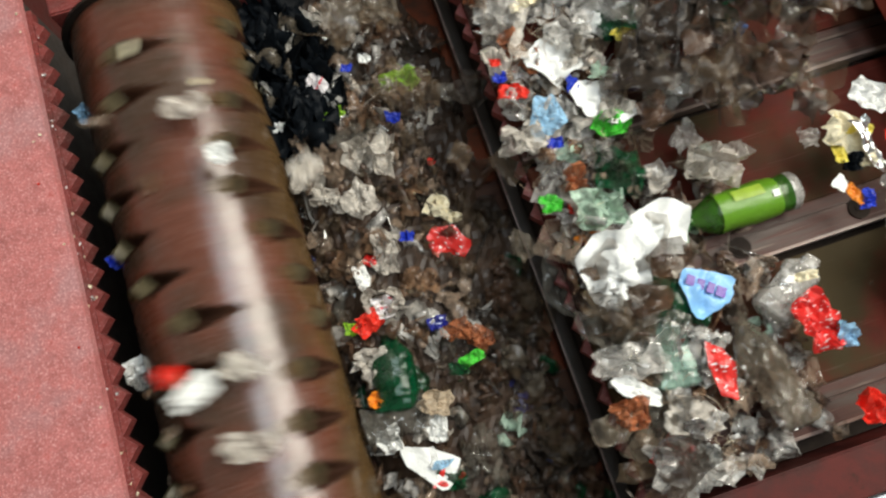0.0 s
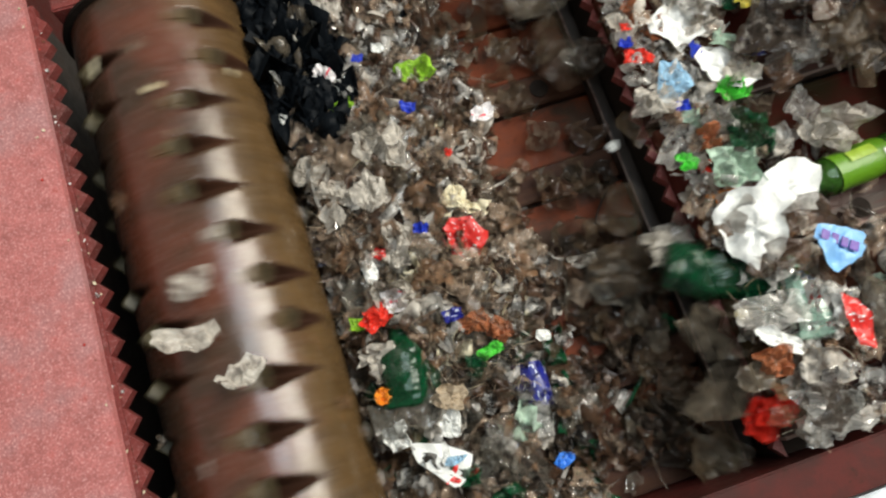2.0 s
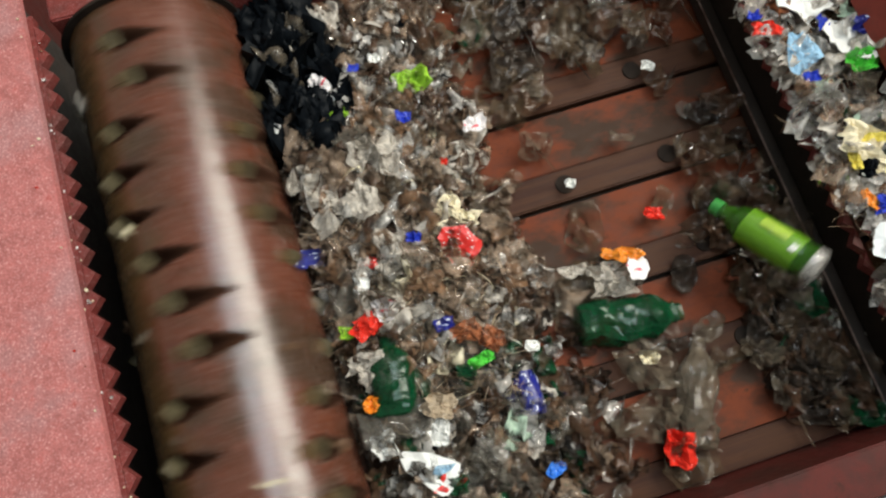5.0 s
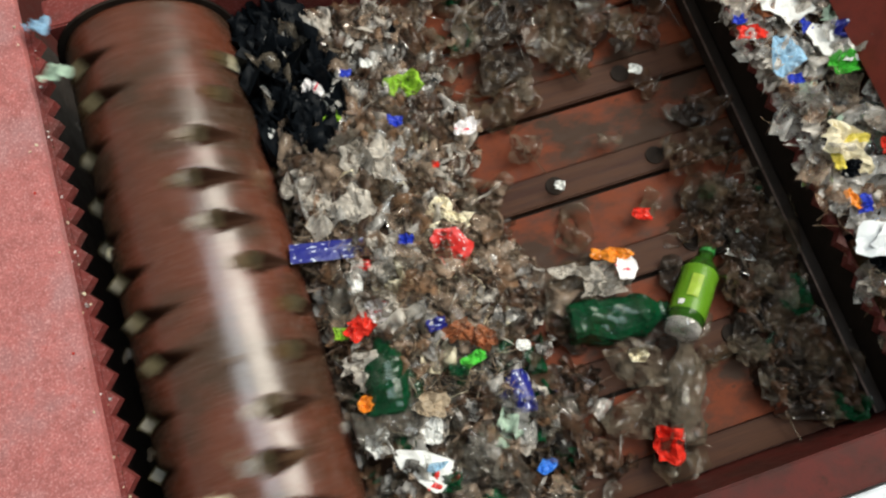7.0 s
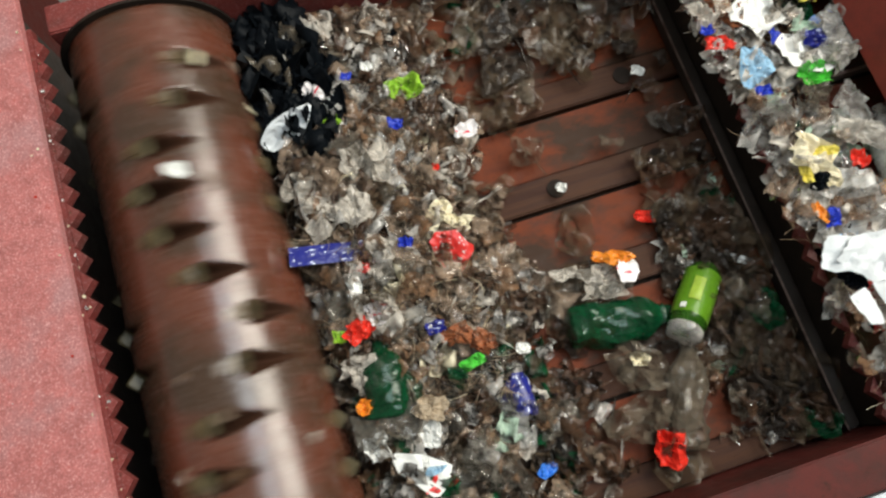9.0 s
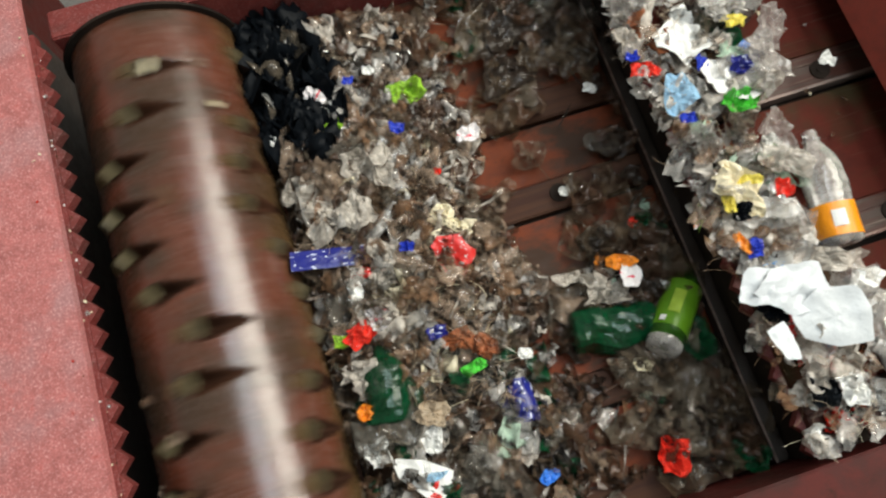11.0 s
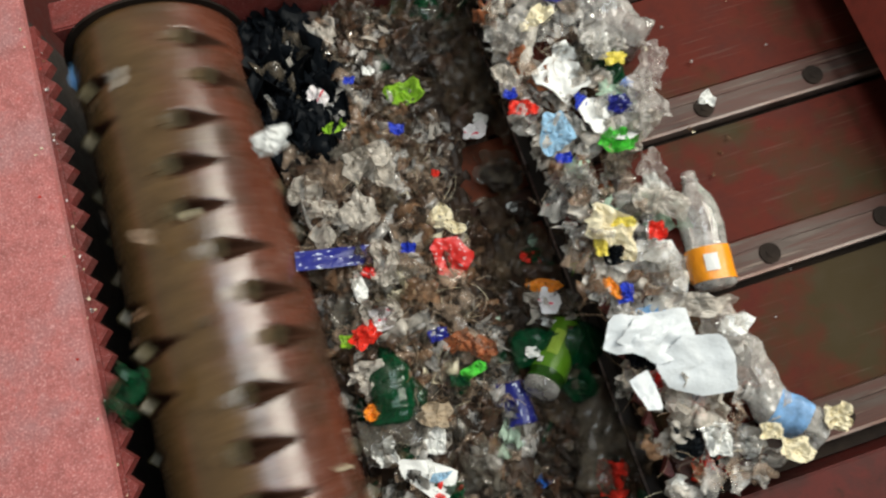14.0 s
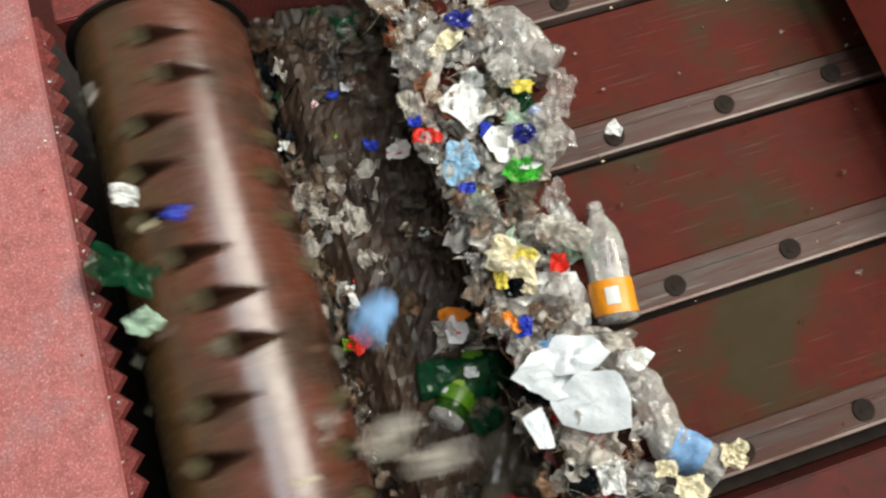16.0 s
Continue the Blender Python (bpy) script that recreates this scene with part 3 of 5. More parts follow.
def bottle(x, y, z, length, dia, turn, material, label_mat, cap_mat, crush, label, ride):
    COUNT[0] += 1
    seed = COUNT[0] * 3.7
    r = dia / 2
    ob = tagged(new("plastic_bottle"), label, "bottle", "drink bottles")
    prof = [(0, r * 0.35), (0.012, r * 0.80), (0.035, r * 0.97), (0.10, r), (0.16, r * 0.95), (0.20, r), (0.28, r), (0.36, r * 0.99), (0.44, r), (0.52, r), (0.60, r * 0.98),
            (0.66, r), (0.72, r * 0.94), (0.78, r * 0.80), (0.84, r * 0.58), (0.89, r * 0.42), (0.91, r * 0.38), (0.925, r * 0.47), (0.935, r * 0.38), (0.985, r * 0.37), (1.0, r * 0.36)]
    bm = bmesh.new()
    rings = tube(bm, prof[3:15], length, crush, seed)
    bmesh.ops.recalc_face_normals(bm, faces=bm.faces)
    part("body", smooth(bm, crush < 0.3), material, ob)
    bm = bmesh.new()
    rings = tube(bm, prof[:4], length, crush, seed)
    bm.faces.new(rings[0][::-1])
    bmesh.ops.recalc_face_normals(bm, faces=bm.faces)
    part("base", smooth(bm, crush < 0.3), "clear" if label_mat == "green_label" else material, ob)
    bm = bmesh.new()
    tube(bm, prof[14:], length, crush, seed)
    bmesh.ops.recalc_face_normals(bm, faces=bm.faces)
    part("neck", smooth(bm), material, ob, "threaded bottle neck")
    if label_mat != "none":
        bm = bmesh.new()
        lo, hi = (0.20, 0.70) if label_mat == "green_label" else (0.28, 0.66) if label_mat != "orange_label" else (0.07, 0.34)
        tube(bm, [(lo + (hi - lo) * i / 5, r * 1.03) for i in range(6)], length, crush, seed)
        bmesh.ops.recalc_face_normals(bm, faces=bm.faces)
        lab = part("label", smooth(bm), label_mat, ob, "printed label band")
        if label_mat in ("orange_label", "green_label", "lime_label"):
            bm = bmesh.new()
            a0 = 1.25
            q = [[bm.verts.new(((lo + (hi - lo) * (0.25 + 0.1 * j)) * length - 0.5 * length, r * 1.055 * math.cos(a0 + 0.15 * i), r * 1.055 * math.sin(a0 + 0.15 * i))) for j in range(6)] for i in range(5)]
            for i in range(4):
                for j in range(5):
                    bm.faces.new((q[i][j], q[i][j + 1], q[i + 1][j + 1], q[i + 1][j]))
            part("print_panel", smooth(bm), "white" if label_mat == "orange_label" else "lime_label", lab, "pale printed panel")
            if label_mat == "green_label":
                bm, lo2 = bmesh.new(), lo + 0.02
                q = [[bm.verts.new(((lo2 + 0.055 * j) * length - 0.5 * length, r * 1.06 * math.cos(0.95 + 0.16 * i), r * 1.06 * math.sin(0.95 + 0.16 * i))) for j in range(2)] for i in range(3)]
                for i in range(2):
                    bm.faces.new((q[i][0], q[i][1], q[i + 1][1], q[i + 1][0]))
                part("code_panel", smooth(bm), "white", lab, "small white code panel")
    if cap_mat != "none":
        bm = bmesh.new()
        bmesh.ops.create_cone(bm, cap_ends=True, segments=20, radius1=r * 0.46, radius2=r * 0.44, depth=0.018, matrix=Matrix.Translation((0.5 * length - 0.004, 0, 0)) @ Matrix.Rotation(radians(90), 4, "Y"))
        part("cap", bm, cap_mat, ob, "ribbed screw cap")
    return put(ob, pose(x, y, z, (COUNT[0] * 47) % 50 - 25, 0, turn), ride)


def litter(name, label, category, count, spot, palette, seed, size=(0.02, 0.06), ride=None, tilt=45, crumple=(0.45, 0.95)):
    """Uncountable shreds: one mesh of many torn patches; spot(rnd) gives each its place or None."""
    rnd = random.Random(seed)
    verts, faces, mats = [], [], []
    names = sorted({p for p, k in palette if k})
    bag = [p for p, k in palette for _ in range(k)]
    for _ in range(count):
        c = spot(rnd)
        if c is None:
            continue
        w = rnd.uniform(*size)
        if rnd.random() < 0.12:
            pts, fs = flake_data(w * 1.7, rnd.uniform(0.004, 0.010), 1.6, rnd, 3, 10)
        else:
            pts, fs = flake_data(w, w * rnd.uniform(0.5, 1.0), rnd.uniform(*crumple), rnd, 6, 18)
        m = pose(*c, rnd.uniform(-tilt, tilt), rnd.uniform(-tilt, tilt), rnd.uniform(0, 360))
        b = len(verts)
        verts += [tuple(m @ Vector(p)) for p in pts]
        faces += [tuple(b + i for i in f) for f in fs]
        mats += [names.index(rnd.choice(bag))] * len(fs)
    me = bpy.data.meshes.new(name)
    me.from_pydata(verts, [], faces)
    for n in names:
        me.materials.append(MATS[n])
    me.polygons.foreach_set("material_index", mats)
    me.polygons.foreach_set("use_smooth", [True] * len(faces))
    ob = tagged(new(name, me), label, category, "", "stuff")
    if ride:
        MOVERS.append((ob, Matrix.Identity(4), ride))
    return ob


TINTS = {"clear": "clear", "clear_tan": "tan-tinted clear", "milky_film": "milky white", "tan_film": "tan", "grey_film": "grey", "haze_film": "cloudy", "white": "white",
         "rust_film": "rusty brown", "black_film": "black"}


def loose(name, label, group, count, spot, palette, seed, size, ride, tilt=45, crumple=(0.45, 0.95)):
    """Torn pieces large enough to be picked up one by one."""
    rnd = random.Random(seed)
    bag = [p for p, k in palette for _ in range(k)]
    for _ in range(count):
        c = spot(rnd)
        if c is None:
            continue
        w, mat = rnd.uniform(*size), rnd.choice(bag)
        pts, fs = flake_data(w, w * rnd.uniform(0.5, 1.0), rnd.uniform(*crumple), rnd, 6, 18)
        me = bpy.data.meshes.new(name)
        me.from_pydata(pts, [], fs)
        me.materials.append(MATS[mat])
        me.polygons.foreach_set("use_smooth", [True] * len(fs))
        ob = tagged(new(name, me), label % TINTS[mat], "plastic scrap", group)
        put(ob, pose(*c, rnd.uniform(-tilt, tilt), rnd.uniform(-tilt, tilt), rnd.uniform(0, 360)), ride)


def fibres(name, label, count, spot, palette, seed, ride=None):
    """Thin curled shavings, like hay; one mesh."""
    rnd = random.Random(seed)
    verts, faces, mats = [], [], []
    names = sorted({p for p, k in palette if k})
    bag = [p for p, k in palette for _ in range(k)]
    for _ in range(count):
        c = spot(rnd)
        if c is None:
            continue
        length, wide, n = rnd.uniform(0.02, 0.06), rnd.uniform(0.0002, 0.00042), 7
        head, bend, climb = rnd.uniform(0, 6.28), rnd.uniform(-0.26, 0.26), rnd.uniform(-0.3, 0.3)
        p = Vector(c) + Vector((0, 0, 0.012))
        b, slot = len(verts), names.index(rnd.choice(bag))
        for k in range(n):
            side = Vector((-math.sin(head), math.cos(head), rnd.uniform(-0.6, 0.6))) * wide
            verts += [tuple(p + side), tuple(p - side)]
            p = p + Vector((math.cos(head), math.sin(head), climb)) * (length / n)
            head += bend
            climb = 0.7 * climb + rnd.uniform(-0.35, 0.30)
        for k in range(n - 1):
            faces.append((b + 2 * k, b + 2 * k + 1, b + 2 * k + 3, b + 2 * k + 2))
            mats.append(slot)
    me = bpy.data.meshes.new(name)
    me.from_pydata(verts, [], faces)
    for n in names:
        me.materials.append(MATS[n])
    me.polygons.foreach_set("material_index", mats)
    ob = tagged(new(name, me), label, "plastic shavings", "", "stuff")
    if ride:
        MOVERS.append((ob, Matrix.Identity(4), ride))
    return ob


def heap_height(x, y):
    """The heap leans on the rotor side and thins out over the floor."""
    edge = 0.02 + 0.06 * noise.noise((y * 5, 1.0, 4.0)) - 0.10 * max(0, y - 0.35)
    k = min(1, max(0, (edge + 0.06 - x) / 0.30))
    lean = min(1, max(0, (x + 0.315) / 0.085))
    return -0.150 + (0.085 * k ** 0.7 + 0.022 * noise.noise((x * 14, y * 14, 2.0)) * (k > 0)) * lean


def build_heap():
    """The body of the heap under the loose flakes."""
    bm = bmesh.new()
    nx, ny = 46, 84
    grid = [[bm.verts.new((-0.312 + 0.42 * i / nx, -0.350 + 1.085 * j / ny, max(-0.156, heap_height(-0.312 + 0.42 * i / nx, -0.350 + 1.085 * j / ny) - 0.012 + 0.012 * noise.noise((i * 0.7, j * 0.7, 5.0))))) for j in range(ny + 1)] for i in range(nx + 1)]
    for i in range(nx):
        for j in range(ny):
            bm.faces.new((grid[i][j], grid[i + 1][j], grid[i + 1][j + 1], grid[i][j + 1]))
    me = bpy.data.meshes.new("shredded_heap")
    bm.to_mesh(me)
    bm.free()
    me.materials.append(MATS["mulch"])
    tagged(new("shredded_heap", me), "brown matted heap of shredded plastic beside the rotor", "waste heap", kind="stuff")


TANS = [("clear_tan", 8), ("tan_film", 5), ("brown_film", 7), ("clear", 3), ("milky_film", 1), ("grey_film", 3), ("dark_film", 3), ("dirty_film", 4)]


def build_litter():
    def heap_spot(lo_y, hi_y, lo_x=-0.30, hi_x=0.10):
        def spot(rnd):
            x, y = rnd.uniform(lo_x, hi_x), rnd.uniform(lo_y, hi_y)
            hgt = heap_height(x, y)
            if hgt < -0.147 and rnd.random() < 0.6:
                return None
            return (x, y, hgt + rnd.uniform(-0.004, 0.022))
        return spot
    ride = pile_ride(-0.12, 0)
    pale = [("clear_tan", 17), ("milky_film", 5), ("clear", 5), ("tan_film", 7), ("brown_film", 6), ("grey_film", 2), ("dirty_film", 6), ("cream", 1)]
    litter("plastic_shreds", "clear and tan shredded bottle plastic heaped by the rotor", "plastic shreds", 190, heap_spot(-0.02, 0.45, -0.272, -0.02), pale + [("brown_film", 10), ("dirty_film", 10)], 1, (0.035, 0.105), ride)
    litter("plastic_shreds", "pale crumpled shreds fed onto the heap", "plastic shreds", 260, heap_spot(-0.02, 0.45, -0.272, -0.02), pale, 12, (0.035, 0.105), sink_ride)
    litter("plastic_shreds", "loose clear and brown shreds at the heap's edge", "plastic shreds", 230, heap_spot(-0.02, 0.45, -0.04, 0.10), pale + [("brown_film", 8), ("dirty_film", 8)], 9, (0.03, 0.095), edge_ride)
    haze = TANS + [("green_pet", 5), ("mint_film", 1), ("haze_film", 13), ("brown_film", 6), ("dark_film", 5), ("dirty_film", 8), ("clear", 5)]
    litter("plastic_shreds", "clear and green shredded plastic by the rotor", "plastic shreds", 120, heap_spot(-0.34, 0.02, -0.30, 0.0), haze, 2, (0.03, 0.095), ride)
    litter("plastic_shreds", "pale and green crumpled shreds fed onto the heap", "plastic shreds", 150, heap_spot(-0.34, 0.02, -0.30, 0.0), haze + [("clear_tan", 10), ("milky_film", 3)], 13, (0.03, 0.095), sink_ride)
    litter("plastic_shreds", "loose dirty clear shreds at the heap's edge", "plastic shreds", 180, heap_spot(-0.34, 0.02, -0.02, 0.16), haze + [("brown_film", 8)], 10, (0.03, 0.095), edge_ride)
    loose("film_sheet", "large crumpled %s film sheet on the shredded heap", "film sheets on the heap", 60, heap_spot(-0.06, 0.45, -0.27, -0.03), [("clear_tan", 8), ("clear", 6), ("tan_film", 3), ("grey_film", 3), ("haze_film", 3)], 8, (0.07, 0.14), sink_ride, 25)
    loose("film_piece", "torn crumpled %s film piece in the hopper corner", "film pieces in the corner", 120, heap_spot(0.45, 0.71, -0.30, -0.17), [("black_film", 24), ("grey_film", 1), ("clear", 2)], 3, (0.08, 0.18), ride, 30)
    litter("plastic_shreds", "grey clear shredded film near the end wall", "plastic shreds", 300, heap_spot(0.40, 0.70, -0.20, 0.02), TANS + [("grey_film", 4), ("clear", 8), ("milky_film", 3), ("clear_tan", 6)], 4, (0.03, 0.09), ride)
    litter("plastic_shreds", "loose grey shreds near the end wall", "plastic shreds", 130, heap_spot(0.40, 0.70, 0.0, 0.11), TANS + [("black_film", 2), ("grey_film", 4), ("clear", 4)], 11, (0.03, 0.09), edge_ride)

    def edge_spot(rnd):
        if rnd.random() < 0.65:
            return (-0.622 + rnd.uniform(-0.004, 0.012), rnd.uniform(-0.3, 0.7), 0.0695)
        return (-0.63 - 0.25 * rnd.random() ** 2.5, rnd.uniform(-0.3, 0.9), 0.0915)
    litter("plastic_grit", "small pale plastic crumbs along the plate's edge", "plastic crumbs", 90, edge_spot, [("cream", 4), ("white", 2), ("tan_film", 4), ("red_film", 1)], 61, (0.002, 0.007), None, 20)
    hay = [("cream", 1), ("hay", 8), ("hay_pale", 5), ("tan_film", 3)]
    fibres("plastic_shavings", "tan and white hair-thin plastic shavings on the heap", 1600, heap_spot(-0.12, 0.42, -0.30, 0.0), hay, 31, sink_ride)
    for i in range(5):
        x0 = 0.05 + 0.105 * i

        def floor_spot(rnd, x0=x0):
            x, y = rnd.uniform(x0, x0 + 0.105), rnd.uniform(-0.33, 0.69)
            dense = 0.25 + 0.75 * (noise.noise((x * 7, y * 7, 11)) > 0.05)
            if 0.06 < y < 0.40 and x < 0.36:
                dense *= 0.14
            if rnd.random() > dense:
                return None
            return (x, y, -0.138 + rnd.uniform(-0.002, 0.016))
        # dark film grows with each band, standing for the shade towards the ram
        litter("plastic_shreds", "scattered clear and brown shreds on the hopper floor", "plastic shreds", 54 if i < 2 else 28, floor_spot, [("brown_film", 5), ("clear_tan", 1), ("grey_film", 3), ("dirty_film", 14), ("haze_film", 3), ("dark_film", 1 + 2 * i)], 50 + i, (0.04, 0.13), floor_ride(x0 + 0.05, 0.1, -0.13), 16, (0.30, 0.55))

    def far_spot(rnd):
        return (rnd.uniform(0.12, 0.46), 0.72 - 0.26 * rnd.random() ** 1.4, -0.132 + rnd.uniform(0, 0.02))
    litter("plastic_shreds", "dark green and brown film strewn at the far end of the floor", "plastic shreds", 50, far_spot, [("dark_film", 8), ("green_pet", 3), ("dirty_film", 8), ("haze_film", 2), ("brown_film", 5)], 57, (0.06, 0.15), floor_ride(0.30, 0.6, -0.13), 25, (0.35, 0.7))

    def lip_spot(lo_y, hi_y, x1):
        def spot(rnd):
            y = rnd.uniform(lo_y, hi_y)
            x = 0.062 + (x1 - 0.075) * rnd.random() ** 1.2
            return (x, y, 0.012 + rnd.uniform(0, 0.055) * min(1, 1.6 - 4 * (x - 0.06)))
        return spot
    # what stays on the ram's front edge all the time
    litter("plastic_shreds", "clear and milky shreds along the ram's lip", "plastic shreds", 190, lip_spot(0.12, 0.66, 0.25), [("clear", 18), ("clear_tan", 8), ("milky_film", 12), ("tan_film", 3), ("grey_film", 1), ("white", 2), ("mint_film", 1), ("rust_film", 1)], 6, (0.03, 0.085), ram_ride(0.1, 0.05))
    loose("film_shred", "crumpled %s film shred on the pusher ram", "film shreds on the ram", 90, lip_spot(-0.33, 0.12, 0.24), [("clear", 16), ("clear_tan", 8), ("milky_film", 8), ("tan_film", 3), ("grey_film", 1), ("white", 1), ("rust_film", 1)], 7, (0.03, 0.08), ram_ride(0.1, 0.05))
    fibres("plastic_shavings", "pale curled plastic shavings along the ram's lip", 300, lip_spot(-0.33, 0.66, 0.22), hay, 32, ram_ride(0.1, 0.05))
    def ram_spot(rnd):
        return (0.2 + 0.75 * rnd.random(), rnd.uniform(-0.33, 0.6), 0.0075 if rnd.random() < 0.3 else 0.002)
    litter("plastic_grit", "small pale plastic crumbs strewn on the ram", "plastic crumbs", 75, ram_spot, [("cream", 2), ("white", 1), ("tan_film", 4), ("clear", 4), ("brown_film", 3)], 62, (0.003, 0.011), ram_ride(0.1, 0.0), 20)

    # added dark film that travels with the ram in place of its shadow
    def foot_spot(rnd):
        return (rnd.uniform(-0.075, 0.040), rnd.uniform(-0.33, 0.62) if rnd.random() < 0.3 else rnd.uniform(-0.33, 0.12), -0.128 + rnd.uniform(-0.002, 0.022))
    litter("plastic_shreds", "dirty brown film bunched along the ram's foot", "plastic shreds", 130, foot_spot, [("dirty_film", 8), ("brown_film", 7), ("dark_film", 6), ("grey_film", 2), ("green_pet", 1)], 70, (0.04, 0.10), lambda t: (travel(t), 0, 0, 0), 28)
    # clumps that slide off as the ram draws back
    for i, (a, b) in enumerate(((-0.33, -0.2), (-0.2, -0.08), (-0.08, 0.04), (0.04, 0.16))):
        def clump(rnd, a=a, b=b):
            return (rnd.uniform(0.22, 0.40), rnd.uniform(a, b), 0.010 + rnd.uniform(0, 0.026))
        litter("plastic_shreds", "clump of clear shreds sliding off the ram", "plastic shreds", 30, clump, TANS + [("clear", 10), ("mint_film", 2)], 20 + i, (0.03, 0.08), slide_ride(0.30, 2.6 + 0.3 * i, 0.53))


def slide_ride(x, go, land):
    def at(t):
        f = float(np.interp(t, [go, go + 0.6], [0, 1]))
        held = min(travel(min(t, go)), 0.66 - x)
        out = held + (land - x - held) * f
        return (min(out, face(t) - 0.10 - x) if t > 8 else out, 0, -0.168 * f * f, 0)
    return at


# ---- things told apart, each at its place ----
def floor_scraps():
    scrap('label_strip', -0.231, 0.214, -0.035, 0.139, 0.034, -9, 'blue_label', 0.12, 'torn royal blue printed label on the shredded pile', strip_ride)
    scrap('label_scrap', -0.028, 0.161, -0.075, 0.085, 0.060, -57, 'red_label', 0.25, 'torn bright red printed label on the shredded pile', pile_ride(-0.028, 0.161))
    scrap('label_scrap', -0.187, 0.171, -0.035, 0.025, 0.023, -18, 'red_label', 0.47, 'torn bright red printed label on the shredded pile', pile_ride(-0.187, 0.171))
    scrap('film_scrap', -0.104, 0.194, -0.035, 0.030, 0.027, -17, 'blue_film', 0.5, 'crumpled royal blue film scrap on the shredded pile', pile_ride(-0.104, 0.194))
    scrap('label_scrap', -0.098, 0.033, -0.035, 0.038, 0.027, -6, 'blue_label', 0.4, 'torn royal blue printed label on the shredded pile', pile_ride(-0.098, 0.033))
    scrap('paper_scrap', -0.020, 0.252, -0.075, 0.036, 0.040, 43, 'cream', 0.47, 'torn cream coloured paper scrap on the shredded pile', pile_ride(-0.020, 0.252))
    scrap('paper_scrap', -0.003, 0.216, -0.075, 0.044, 0.025, -38, 'cream', 0.47, 'torn cream coloured paper scrap on the shredded pile', pile_ride(-0.003, 0.216))
    scrap('label_scrap', 0.073, 0.380, -0.075, 0.049, 0.033, 7, 'pink_label', 0.4, 'torn white and pink printed label on the shredded pile', floor_ride(0.073, 0.380, -0.075))
    scrap('film_scrap', -0.016, 0.502, -0.075, 0.078, 0.052, 2, 'lime_film', 0.4, 'crumpled lime green film scrap on the shredded pile', pile_ride(-0.016, 0.502))
    scrap('film_scrap', -0.171, 0.452, -0.035, 0.048, 0.026, 13, 'lime_film', 0.4, 'crumpled lime green film scrap on the shredded pile', pile_ride(-0.171, 0.452))
    scrap('label_scrap', -0.184, 0.521, -0.035, 0.040, 0.050, 44, 'pink_label', 0.47, 'torn white and pink printed label on the shredded pile', pile_ride(-0.184, 0.521))
    scrap('paper_scrap', -0.072, 0.544, -0.035, 0.028, 0.022, -18, 'white', 0.47, 'torn white plastic film scrap on the shredded pile', pile_ride(-0.072, 0.544))
    scrap('paper_scrap', -0.283, 0.462, -0.035, 0.022, 0.024, -18, 'white', 0.47, 'torn white plastic film scrap on the shredded pile', pile_ride(-0.283, 0.462))
    scrap('film_scrap', -0.114, 0.536, -0.035, 0.024, 0.020, -18, 'blue_film', 0.4, 'crumpled royal blue film scrap on the shredded pile', pile_ride(-0.114, 0.536))
    scrap('film_scrap', -0.251, -0.058, -0.035, 0.035, 0.031, -17, 'orange_film', 0.4, 'crumpled orange film scrap on the shredded pile', pile_ride(-0.251, -0.058))
    scrap('label_scrap', -0.190, -0.182, -0.035, 0.088, 0.057, -42, 'white', 0.1, 'torn white plastic film scrap on the shredded pile', pile_ride(-0.190, -0.182))
    scrap('label_scrap', -0.169, -0.213, -0.035, 0.045, 0.028, 8, 'red_label', 0.2, 'torn bright red printed label on the shredded pile', pile_ride(-0.169, -0.213))
    scrap('film_scrap', -0.089, -0.052, -0.035, 0.038, 0.025, -17, 'green_pet', 0.4, 'crushed dark green bottle plastic fragment on the shredded pile', pile_ride(-0.089, -0.052))
    scrap('film_scrap', -0.259, 0.067, -0.035, 0.029, 0.025, -17, 'lime_film', 0.4, 'crumpled lime green film scrap on the shredded pile', pile_ride(-0.259, 0.067))
    scrap('film_scrap', 0.344, 0.125, -0.118, 0.041, 0.027, -18, 'red_film', 0.4, 'crumpled bright red film scrap on the shredded pile', floor_ride(0.344, 0.125, -0.118))
    scrap('film_scrap', 0.231, -0.277, -0.118, 0.059, 0.063, -17, 'red_film', 0.5, 'crumpled bright red film scrap on the shredded pile', floor_ride(0.231, -0.277, -0.118))
    scrap('film_scrap', 0.478, 0.127, -0.118, 0.036, 0.032, -18, 'green_pet', 0.4, 'crushed dark green bottle plastic fragment on the shredded pile', floor_ride(0.478, 0.127, -0.118))
    scrap('paper_scrap', 0.446, 0.413, -0.118, 0.033, 0.022, -18, 'white', 0.47, 'torn white plastic film scrap on the shredded pile', floor_ride(0.446, 0.413, -0.118))
    scrap('paper_scrap', 0.214, 0.228, -0.118, 0.025, 0.021, -17, 'white', 0.4, 'torn white plastic film scrap on the shredded pile', floor_ride(0.214, 0.228, -0.118))
    scrap('paper_scrap', 0.491, -0.007, -0.118, 0.064, 0.017, -32, 'white', 0.4, 'torn white plastic film scrap on the shredded pile', floor_ride(0.491, -0.007, -0.118))
    scrap('film_scrap', -0.200, 0.283, -0.035, 0.060, 0.039, -18, 'milky_film', 0.5, 'crumpled milky translucent film scrap on the shredded pile', pile_ride(-0.200, 0.283))
    scrap('film_scrap', -0.260, 0.348, -0.035, 0.060, 0.068, -18, 'milky_film', 0.5, 'crumpled milky translucent film scrap on the shredded pile', pile_ride(-0.260, 0.348))
    scrap('film_scrap', 0.220, 0.023, -0.118, 0.099, 0.063, -16, 'milky_film', 0.6, 'crumpled milky translucent film scrap on the shredded pile', floor_ride(0.220, 0.023, -0.118))
